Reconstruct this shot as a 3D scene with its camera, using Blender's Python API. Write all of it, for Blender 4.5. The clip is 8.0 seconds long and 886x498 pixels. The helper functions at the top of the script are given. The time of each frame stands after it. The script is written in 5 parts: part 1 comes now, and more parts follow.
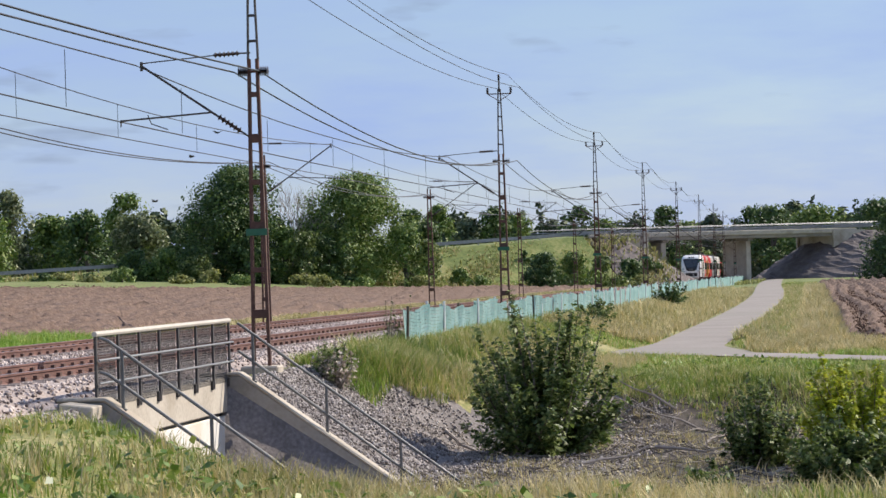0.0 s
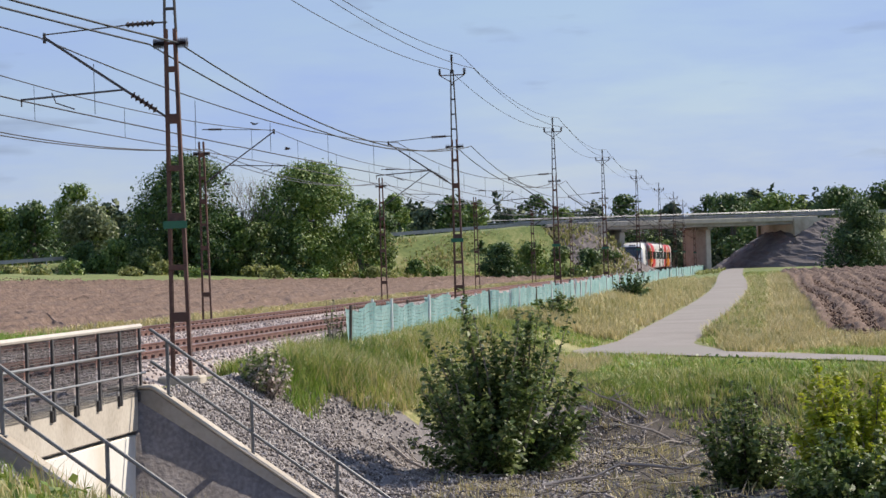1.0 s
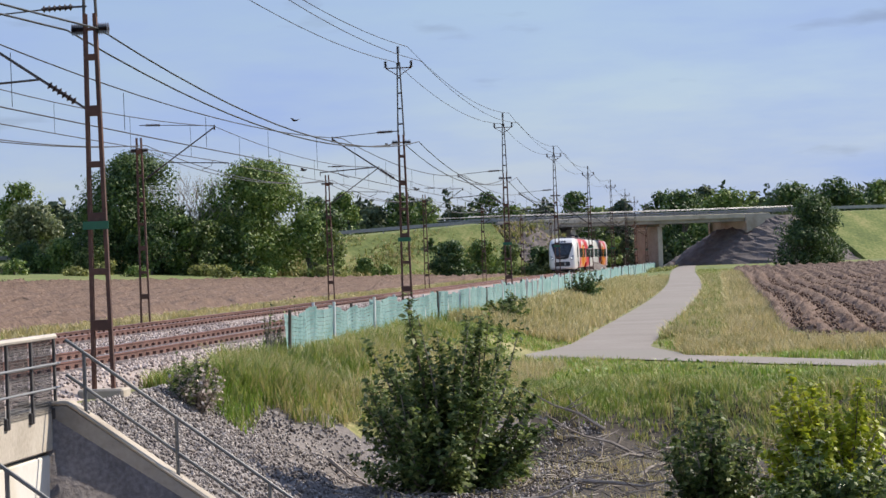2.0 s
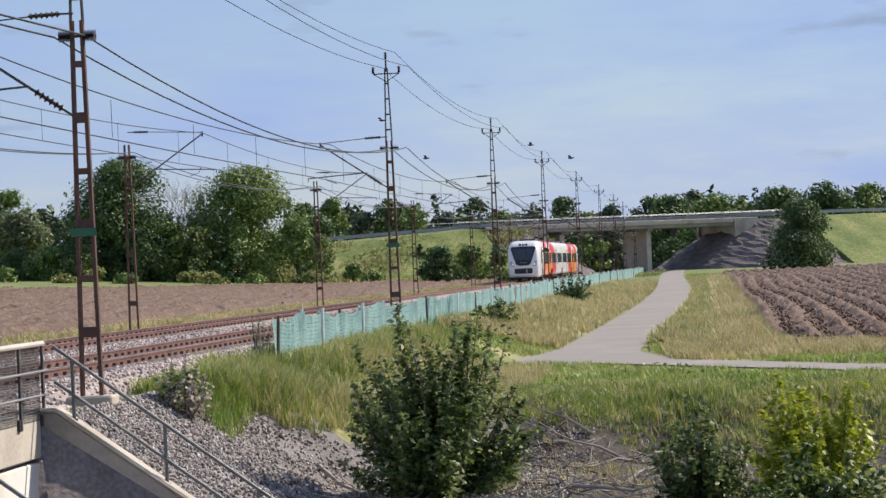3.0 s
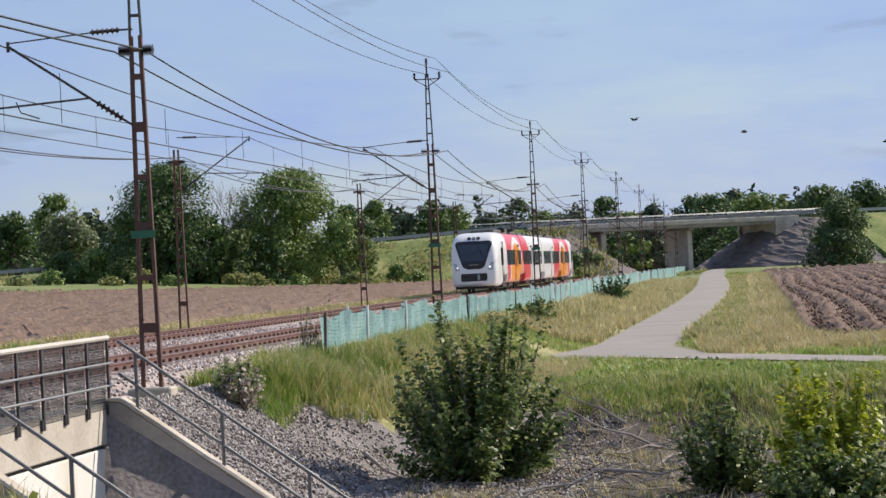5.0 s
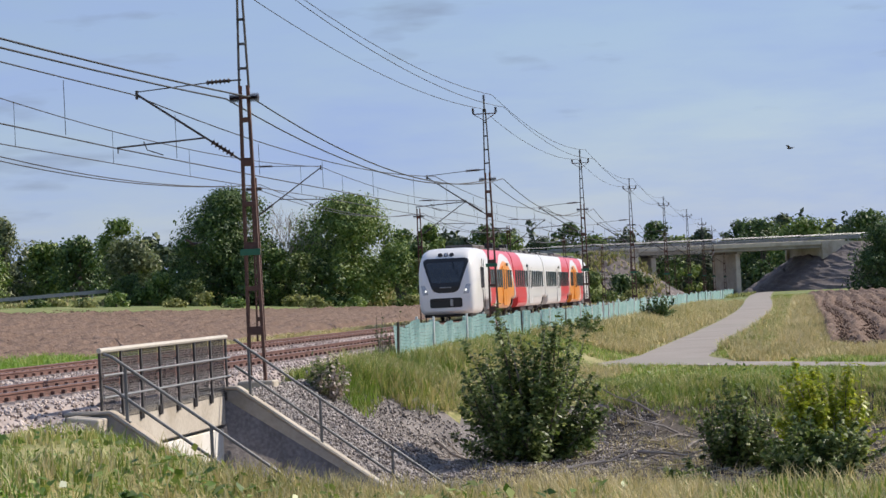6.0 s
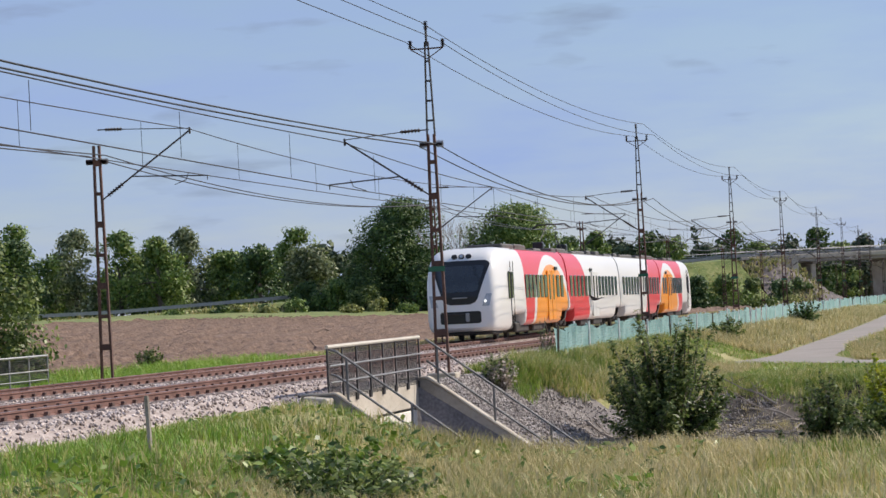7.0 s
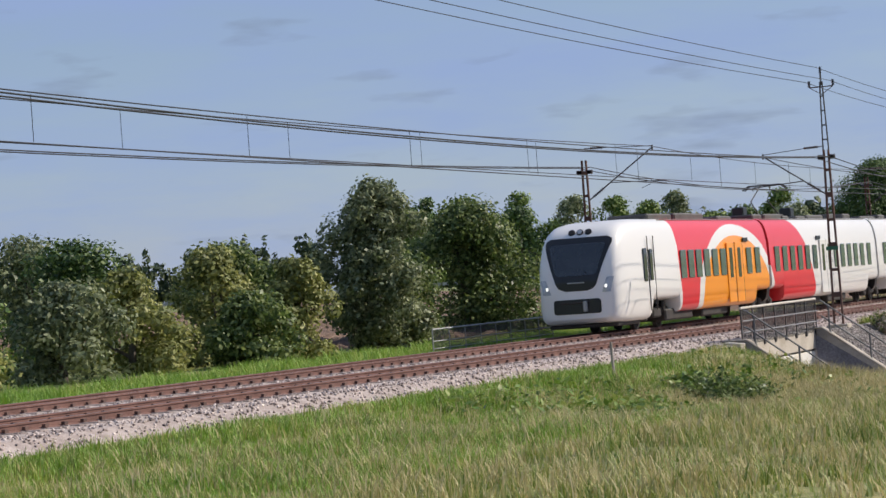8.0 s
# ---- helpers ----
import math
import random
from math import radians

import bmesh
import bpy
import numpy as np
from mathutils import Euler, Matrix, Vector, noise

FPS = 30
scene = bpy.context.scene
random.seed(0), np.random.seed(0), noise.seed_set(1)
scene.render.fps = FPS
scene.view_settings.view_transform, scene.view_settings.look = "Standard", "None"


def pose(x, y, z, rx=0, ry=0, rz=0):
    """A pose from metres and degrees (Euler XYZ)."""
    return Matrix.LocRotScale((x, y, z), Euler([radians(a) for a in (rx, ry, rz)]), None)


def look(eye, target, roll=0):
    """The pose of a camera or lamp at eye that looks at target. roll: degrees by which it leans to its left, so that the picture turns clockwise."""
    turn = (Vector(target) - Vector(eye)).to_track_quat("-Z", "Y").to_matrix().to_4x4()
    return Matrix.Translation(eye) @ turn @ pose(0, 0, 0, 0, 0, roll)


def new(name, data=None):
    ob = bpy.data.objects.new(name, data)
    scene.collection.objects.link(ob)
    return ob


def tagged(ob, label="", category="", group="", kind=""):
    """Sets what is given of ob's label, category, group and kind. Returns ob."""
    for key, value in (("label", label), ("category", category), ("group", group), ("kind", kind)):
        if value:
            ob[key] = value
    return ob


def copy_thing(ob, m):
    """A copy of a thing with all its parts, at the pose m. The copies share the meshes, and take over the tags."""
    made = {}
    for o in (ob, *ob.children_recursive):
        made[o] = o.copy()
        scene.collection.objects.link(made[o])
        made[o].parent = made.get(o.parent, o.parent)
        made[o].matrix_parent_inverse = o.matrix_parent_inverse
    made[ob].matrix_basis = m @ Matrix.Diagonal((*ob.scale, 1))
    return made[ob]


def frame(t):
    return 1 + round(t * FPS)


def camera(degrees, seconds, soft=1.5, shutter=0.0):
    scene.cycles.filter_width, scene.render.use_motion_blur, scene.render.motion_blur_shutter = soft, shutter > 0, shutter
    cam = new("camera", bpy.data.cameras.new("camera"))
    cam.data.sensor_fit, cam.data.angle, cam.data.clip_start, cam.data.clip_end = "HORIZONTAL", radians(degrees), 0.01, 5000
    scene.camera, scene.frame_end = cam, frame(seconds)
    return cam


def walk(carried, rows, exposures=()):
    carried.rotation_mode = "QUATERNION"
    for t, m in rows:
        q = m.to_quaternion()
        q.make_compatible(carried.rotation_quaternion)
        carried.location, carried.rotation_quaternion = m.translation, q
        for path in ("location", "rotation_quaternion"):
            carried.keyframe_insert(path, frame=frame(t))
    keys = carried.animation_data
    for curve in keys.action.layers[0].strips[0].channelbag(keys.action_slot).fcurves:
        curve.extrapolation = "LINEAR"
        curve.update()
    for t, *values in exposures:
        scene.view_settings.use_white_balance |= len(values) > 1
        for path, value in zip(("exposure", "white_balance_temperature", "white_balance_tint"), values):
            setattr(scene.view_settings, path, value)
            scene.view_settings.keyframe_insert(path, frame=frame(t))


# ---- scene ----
cam = camera(19.34, 8.0, soft=1.5, shutter=0.0)


def aim(x, y, z, yaw, pitch, roll):
    """A camera pose from a place, a turn to the left of +y, a tilt up and a lean."""
    a, b = radians(yaw), radians(pitch)
    return look((x, y, z), (x - math.sin(a) * math.cos(b), y + math.cos(a) * math.cos(b), z + math.sin(b)), roll)


walk(cam, [
    (0, aim(0.202, -3.317, 1.522, 0.122, 0.443, -1.755)),
    (0.5, aim(0.258, -0.032, 1.578, -0.324, 0.322, -1.820)),
    (1, aim(0.440, 2.466, 1.631, -0.811, 0.183, -2.008)),
    (1.5, aim(0.566, 5.482, 1.682, -1.423, 0.074, -2.133)),
    (2, aim(0.616, 5.749, 1.698, -1.897, 0.092, -2.204)),
    (3.5, aim(0.634, 5.716, 1.691, -2.156, 0.233, -2.505)),
    (4, aim(0.639, 5.634, 1.708, -1.982, 0.201, -2.563)),
    (4.5, aim(0.641, 5.614, 1.708, -1.658, 0.170, -2.726)),
    (6, aim(0.312, -5.347, 1.426, -0.068, 0.867, -2.827)),
    (6.5, aim(0.052, -7.457, 1.411, 0.879, 1.147, -2.742)),
    (7, aim(0.792, -17.768, 1.526, 3.636, 1.158, -2.950)),
    (7.5, aim(1.908, -26.011, 1.624, 8.127, 1.153, -3.402)),
    (8, aim(6.183, -42.341, 2.045, 14.671, 0.807, -4.197)),
], ((0, 0.2), (1.5, 0.15), (3.5, 0.14), (4.7, 0.13), (6.5, 0.05), (7.4, 0.0), (8, -0.12)))

# ---- light ----
SUN_AZ, SUN_EL = radians(60), radians(38)      # from +y towards +x, and up
world = bpy.data.worlds.new("sky")
scene.world = world
world.use_nodes = True
wn, wl = world.node_tree.nodes, world.node_tree.links
sky = wn.new("ShaderNodeTexSky")
sky.sky_type, sky.sun_disc = "NISHITA", False
sky.sun_elevation, sky.sun_rotation = SUN_EL, SUN_AZ
sky.air_density, sky.dust_density, sky.ozone_density = 1.0, 0.2, 2.0
wc = wn.new("ShaderNodeTexCoord")
wm = wn.new("ShaderNodeMapping")
wm.inputs["Scale"].default_value = (3.2, 3.2, 16)
wl.new(wc.outputs["Generated"], wm.inputs[0])
cl = wn.new("ShaderNodeTexNoise")
cl.inputs["Scale"].default_value, cl.inputs["Detail"].default_value, cl.inputs["Roughness"].default_value = 2.3, 7, 0.58
wl.new(wm.outputs[0], cl.inputs["Vector"])
cr = wn.new("ShaderNodeValToRGB")
cr.color_ramp.elements[0].position, cr.color_ramp.elements[1].position = 0.36, 0.72
cr.color_ramp.elements[0].color, cr.color_ramp.elements[1].color = (0.5, 0.5, 0.5, 1), (0.95, 0.95, 0.95, 1)
wl.new(cl.outputs[0], cr.inputs[0])
wx = wn.new("ShaderNodeMixRGB")
wx.inputs[2].default_value = (3.5, 4.7, 7.9, 1)
wl.new(cr.outputs[0], wx.inputs[0])
wl.new(sky.outputs[0], wx.inputs[1])
# small grey drifting clouds
wm2 = wn.new("ShaderNodeMapping")
wm2.inputs["Scale"].default_value = (11, 11, 52)
wl.new(wc.outputs["Generated"], wm2.inputs[0])
c2 = wn.new("ShaderNodeTexNoise")
c2.inputs["Scale"].default_value, c2.inputs["Detail"].default_value = 1.5, 4
wl.new(wm2.outputs[0], c2.inputs["Vector"])
r2 = wn.new("ShaderNodeValToRGB")
r2.color_ramp.elements[0].position, r2.color_ramp.elements[1].position = 0.60, 0.72
r2.color_ramp.elements[0].color, r2.color_ramp.elements[1].color = (0, 0, 0, 1), (0.5, 0.5, 0.5, 1)
wl.new(c2.outputs[0], r2.inputs[0])
wx2 = wn.new("ShaderNodeMixRGB")
wx2.inputs[2].default_value = (2.5, 3.1, 4.35, 1)
wl.new(r2.outputs[0], wx2.inputs[0])
wl.new(wx.outputs[0], wx2.inputs[1])
wl.new(wx2.outputs[0], wn["Background"].inputs[0])
wn["Background"].inputs[1].default_value = 0.092
sun = new("sun", bpy.data.lights.new("sun", "SUN"))
sun.data.energy, sun.data.angle, sun.data.color = 5.4, radians(0.6), (1.0, 0.91, 0.79)
sun.matrix_world = look((math.sin(SUN_AZ) * math.cos(SUN_EL) * 100, math.cos(SUN_AZ) * math.cos(SUN_EL) * 100, math.sin(SUN_EL) * 100), (0, 0, 0))


# ---- materials ----
def mat(name, colours, scale=3.0, rough=0.8, metal=0.0, bump=0.0, fine=30.0, spread=0.35, dirt=None, island=0.0, trans=0.0, each=0.0, coat=0.0):
    """A surface with two scales of variation. colours: two or three base colours, mixed by noise."""
    m = bpy.data.materials.new(name)
    m.use_nodes = True
    n, l = m.node_tree.nodes, m.node_tree.links
    b = n["Principled BSDF"]
    tc = n.new("ShaderNodeTexCoord")
    big = n.new("ShaderNodeTexNoise")
    big.inputs["Scale"].default_value, big.inputs["Detail"].default_value = scale, 6
    l.new(tc.outputs["Object"], big.inputs["Vector"])
    ramp = n.new("ShaderNodeValToRGB")
    e = ramp.color_ramp.elements
    e[0].position, e[1].position = 0.5 - spread / 2, 0.5 + spread / 2
    e[0].color, e[1].color = (*colours[0], 1), (*colours[-1], 1)
    if len(colours) > 2:
        e.new(0.5).color = (*colours[1], 1)
    small = n.new("ShaderNodeTexNoise")
    small.inputs["Scale"].default_value, small.inputs["Detail"].default_value = fine, 4
    l.new(tc.outputs["Object"], small.inputs["Vector"])
    mix = n.new("ShaderNodeMath")
    mix.operation = "MULTIPLY_ADD"
    mix.inputs[1].default_value, mix.inputs[2].default_value = 0.45, 0.0
    l.new(small.outputs[0], mix.inputs[0])
    add = n.new("ShaderNodeMath")
    add.operation = "MULTIPLY_ADD"
    add.inputs[1].default_value = 0.55
    l.new(big.outputs[0], add.inputs[0])
    l.new(mix.outputs[0], add.inputs[2])
    last = add.outputs[0]
    if island or each:
        src = n.new("ShaderNodeNewGeometry").outputs["Random Per Island"] if island else n.new("ShaderNodeObjectInfo").outputs["Random"]
        isl = n.new("ShaderNodeMath")
        isl.operation = "MULTIPLY_ADD"
        isl.inputs[1].default_value = island or each
        l.new(src, isl.inputs[0])
        off = n.new("ShaderNodeMath")
        off.inputs[1].default_value = -(island or each) / 2
        l.new(last, off.inputs[0])
        l.new(off.outputs[0], isl.inputs[2])
        last = isl.outputs[0]
    l.new(last, ramp.inputs[0])
    col = ramp.outputs[0]
    if dirt:
        d = n.new("ShaderNodeTexNoise")
        d.inputs["Scale"].default_value, d.inputs["Detail"].default_value = scale * 0.37, 8
        l.new(tc.outputs["Object"], d.inputs["Vector"])
        dr = n.new("ShaderNodeValToRGB")
        dr.color_ramp.elements[0].position, dr.color_ramp.elements[1].position = 0.5, 0.68
        l.new(d.outputs[0], dr.inputs[0])
        dm = n.new("ShaderNodeMixRGB")
        dm.inputs[2].default_value = (*dirt, 1)
        l.new(dr.outputs[0], dm.inputs[0])
        l.new(col, dm.inputs[1])
        col = dm.outputs[0]
    l.new(col, b.inputs["Base Color"])
    b.inputs["Roughness"].default_value, b.inputs["Metallic"].default_value = rough, metal
    if coat:
        b.inputs["Coat Weight"].default_value = coat
    if bump:
        bp = n.new("ShaderNodeBump")
        bp.inputs["Strength"].default_value, bp.inputs["Distance"].default_value = 0.7, bump
        l.new(add.outputs[0], bp.inputs["Height"])
        l.new(bp.outputs[0], b.inputs["Normal"])
    if trans:
        t = n.new("ShaderNodeBsdfTranslucent")
        l.new(col, t.inputs["Color"])
        ms = n.new("ShaderNodeMixShader")
        ms.inputs[0].default_value = trans
        l.new(b.outputs[0], ms.inputs[1])
        l.new(t.outputs[0], ms.inputs[2])
        l.new(ms.outputs[0], n["Material Output"].inputs[0])
    return m


GRASS = mat("grass_soil", [(0.11, 0.125, 0.035), (0.205, 0.21, 0.065), (0.39, 0.335, 0.155)], 0.35, 0.95, bump=0.08, fine=9, spread=0.3)
MEADOW = mat("meadow", [(0.08, 0.115, 0.025), (0.15, 0.185, 0.045), (0.29, 0.265, 0.10)], 0.25, 0.95, bump=0.1, fine=2.5, spread=0.3)
BLADE = mat("grass_blade", [(0.12, 0.19, 0.025), (0.27, 0.33, 0.07), (0.55, 0.47, 0.21)], 0.28, 0.6, fine=1.7, spread=0.34, island=0.3, trans=0.3)
GREENBLADE = mat("green_grass_blade", [(0.12, 0.25, 0.022), (0.24, 0.40, 0.05), (0.42, 0.46, 0.12)], 0.3, 0.6, fine=1.7, spread=0.4, island=0.3, trans=0.3)
STRAW = mat("dry_grass_blade", [(0.28, 0.27, 0.09), (0.52, 0.43, 0.21), (0.68, 0.57, 0.32)], 0.35, 0.7, fine=2, spread=0.4, island=0.35, trans=0.25)
DOCK = mat("dock_leaf", [(0.06, 0.12, 0.015), (0.17, 0.28, 0.04), (0.32, 0.36, 0.1)], 0.9, 0.45, fine=4, island=0.4, trans=0.25)
DIRT = mat("dark_soil", [(0.028, 0.022, 0.017), (0.06, 0.048, 0.038), (0.115, 0.095, 0.08)], 0.9, 0.95, bump=0.06, fine=14, spread=0.4)
GRAVEL = mat("crushed_stone", [(0.09, 0.078, 0.072), (0.19, 0.165, 0.155), (0.32, 0.285, 0.27)], 1.2, 0.9, bump=0.05, fine=16, spread=0.4)
STONE = mat("loose_stone", [(0.13, 0.11, 0.10), (0.28, 0.245, 0.225), (0.50, 0.45, 0.415)], 2, 0.9, fine=20, spread=0.45, island=0.6)
BALLAST = mat("ballast", [(0.20, 0.155, 0.135), (0.38, 0.31, 0.275), (0.56, 0.475, 0.43)], 2.2, 0.9, bump=0.05, fine=17, spread=0.4)
BALLAST_STONE = mat("ballast_stone", [(0.20, 0.155, 0.135), (0.43, 0.35, 0.31), (0.68, 0.58, 0.53)], 2.2, 0.9, fine=17, spread=0.5, island=0.7)
ASPHALT = mat("worn_asphalt", [(0.20, 0.17, 0.145), (0.275, 0.24, 0.21), (0.34, 0.30, 0.265)], 0.4, 0.9, bump=0.01, fine=12, spread=0.5, dirt=(0.26, 0.235, 0.20))
PLOUGH = mat("ploughed_soil", [(0.05, 0.030, 0.021), (0.15, 0.094, 0.066), (0.285, 0.195, 0.145)], 2.6, 0.95, bump=0.14, fine=13, spread=0.4)
RAILM = mat("rusty_rail", [(0.10, 0.05, 0.04), (0.17, 0.085, 0.068), (0.25, 0.135, 0.11)], 2.0, 0.75, 0.15, fine=30)
RAILTOP = mat("polished_rail_head", [(0.28, 0.25, 0.24), (0.42, 0.39, 0.37)], 3, 0.35, 0.8, fine=40)
CLIP = mat("dark_rail_clip", [(0.075, 0.042, 0.034), (0.14, 0.08, 0.065)], 4, 0.8, fine=30, island=0.4)
SLEEPER = mat("concrete_sleeper", [(0.20, 0.155, 0.135), (0.32, 0.26, 0.23)], 2, 0.9, fine=25, each=0.4, bump=0.004)
RUST = mat("rusty_painted_steel", [(0.055, 0.032, 0.026), (0.10, 0.052, 0.04), (0.155, 0.085, 0.062)], 1.6, 0.75, 0.2, fine=12, spread=0.4, dirt=(0.17, 0.075, 0.045))
DARKSTEEL = mat("weathered_grey_steel", [(0.055, 0.05, 0.048), (0.10, 0.092, 0.088)], 2, 0.6, 0.4, fine=20)
HANDRAIL = mat("grey_handrail_steel", [(0.13, 0.13, 0.13), (0.21, 0.21, 0.205)], 3, 0.5, 0.5, fine=20)
OLIVE = mat("olive_leaf", [(0.11, 0.13, 0.03), (0.25, 0.27, 0.075), (0.44, 0.43, 0.16)], 0.4, 0.6, fine=2.2, spread=0.45, island=0.55, trans=0.35)
# crushed stone made darker: the bridge slope's shade is in this colour
SLOPE = mat("shaded_slope_stone", [(0.07, 0.057, 0.053), (0.14, 0.115, 0.107), (0.235, 0.20, 0.188)], 0.8, 0.9, bump=0.1, fine=7, spread=0.45)
GALV = mat("galvanised_steel", [(0.26, 0.26, 0.26), (0.40, 0.40, 0.395)], 3, 0.45, 0.7, fine=25)
PALEWOOD = mat("pale_capping", [(0.46, 0.41, 0.35), (0.62, 0.57, 0.50)], 2, 0.7, fine=25)
PORCELAIN = mat("brown_porcelain", [(0.022, 0.014, 0.012), (0.05, 0.03, 0.025)], 4, 0.3, fine=20)
WIRE = mat("dark_copper_wire", [(0.03, 0.03, 0.032), (0.06, 0.06, 0.062)], 3, 0.5, 0.5, fine=20)
CONC = mat("pale_concrete", [(0.36, 0.31, 0.245), (0.50, 0.44, 0.36), (0.60, 0.545, 0.46)], 1.2, 0.9, bump=0.004, fine=16, spread=0.45, dirt=(0.33, 0.27, 0.20))
CONC_WHITE = mat("white_painted_concrete", [(0.66, 0.62, 0.55), (0.80, 0.765, 0.70)], 1.4, 0.85, bump=0.003, fine=14, spread=0.5, dirt=(0.62, 0.55, 0.43))
CONC_GREY = mat("grey_stained_concrete", [(0.22, 0.195, 0.165), (0.33, 0.30, 0.265), (0.42, 0.39, 0.35)], 0.9, 0.9, bump=0.005, fine=12, spread=0.5, dirt=(0.17, 0.15, 0.125))
NETM = mat("teal_plastic_net", [(0.14, 0.27, 0.265), (0.25, 0.42, 0.405), (0.42, 0.58, 0.56)], 1.4, 0.6, fine=9, spread=0.5, trans=0.2)
LEAFM = mat("shrub_leaf", [(0.04, 0.075, 0.015), (0.115, 0.17, 0.04), (0.31, 0.36, 0.125)], 1.2, 0.5, fine=6, spread=0.5, island=0.55, trans=0.4)
# yellow-green leaf with the sun's brightness put into its colour
SUNLITLEAF = mat("sunlit_yellow_green_leaf", [(0.17, 0.23, 0.014), (0.36, 0.42, 0.03), (0.52, 0.52, 0.06)], 1.2, 0.5, fine=6, spread=0.5, island=0.5, trans=0.45)
TREEM = mat("tree_leaf", [(0.025, 0.06, 0.014), (0.065, 0.125, 0.028), (0.14, 0.20, 0.05)], 0.25, 0.6, fine=1.4, spread=0.4, island=0.5, trans=0.2)
TREEM2 = mat("light_tree_leaf", [(0.06, 0.115, 0.02), (0.145, 0.23, 0.042), (0.27, 0.33, 0.08)], 0.25, 0.6, fine=1.4, spread=0.4, island=0.5, trans=0.2)
SILVER = mat("willow_leaf", [(0.08, 0.11, 0.045), (0.18, 0.21, 0.095), (0.35, 0.38, 0.21)], 0.4, 0.55, fine=2.2, spread=0.45, island=0.55, trans=0.35)
WOODS = mat("far_wood_leaf", [(0.035, 0.06, 0.03), (0.075, 0.105, 0.05), (0.14, 0.165, 0.075)], 0.06, 0.8, fine=0.5, spread=0.4, island=0.5)
BARK = mat("grey_bark", [(0.07, 0.055, 0.042), (0.15, 0.125, 0.10)], 3, 0.9, fine=18, bump=0.01)
DEADWOOD = mat("bleached_dead_wood", [(0.24, 0.20, 0.165), (0.42, 0.36, 0.31)], 2, 0.85, fine=14, each=0.2)
TWIG = mat("brown_twig", [(0.09, 0.07, 0.055), (0.19, 0.155, 0.125), (0.34, 0.30, 0.25)], 2, 0.9, fine=14, island=0.6)
FLOWER = mat("dry_flower", [(0.36, 0.28, 0.22), (0.60, 0.52, 0.46)], 6, 0.8, fine=20, island=0.5, trans=0.2)
GLASS = mat("dark_tinted_glass", [(0.012, 0.018, 0.024), (0.022, 0.03, 0.036)], 0.6, 0.06, fine=5, coat=0.6)
SIDEGLASS = mat("green_tinted_glass", [(0.05, 0.085, 0.085), (0.11, 0.16, 0.155)], 0.5, 0.08, fine=3, spread=0.6, coat=0.5)
BLACK = mat("black_plastic", [(0.006, 0.006, 0.007), (0.013, 0.013, 0.014)], 2, 0.3, fine=20)
UNDER = mat("brake_dust_metal", [(0.028, 0.024, 0.021), (0.065, 0.056, 0.05)], 2, 0.7, 0.3, fine=16)
ROOFM = mat("grey_roof_equipment", [(0.045, 0.043, 0.04), (0.11, 0.105, 0.10)], 1.5, 0.7, 0.2, fine=12, island=0.5)
LAMPGLASS = mat("lamp_lens", [(0.36, 0.37, 0.38), (0.55, 0.56, 0.57)], 5, 0.15, 0.2, fine=20)
GREENSIGN = mat("green_sign_paint", [(0.012, 0.10, 0.05), (0.022, 0.14, 0.075)], 4, 0.5, fine=20)
SIGNWHITE = mat("sign_white", [(0.68, 0.68, 0.67), (0.78, 0.78, 0.77)], 4, 0.5, fine=20)
BIRDM = mat("black_feather", [(0.012, 0.012, 0.014), (0.03, 0.03, 0.032)], 9, 0.6, fine=40)
GLOW = bpy.data.materials.new("headlight_glow")
GLOW.use_nodes = True
GLOW.node_tree.nodes["Principled BSDF"].inputs["Emission Color"].default_value = (1, 0.97, 0.9, 1)
GLOW.node_tree.nodes["Principled BSDF"].inputs["Emission Strength"].default_value = 1.2


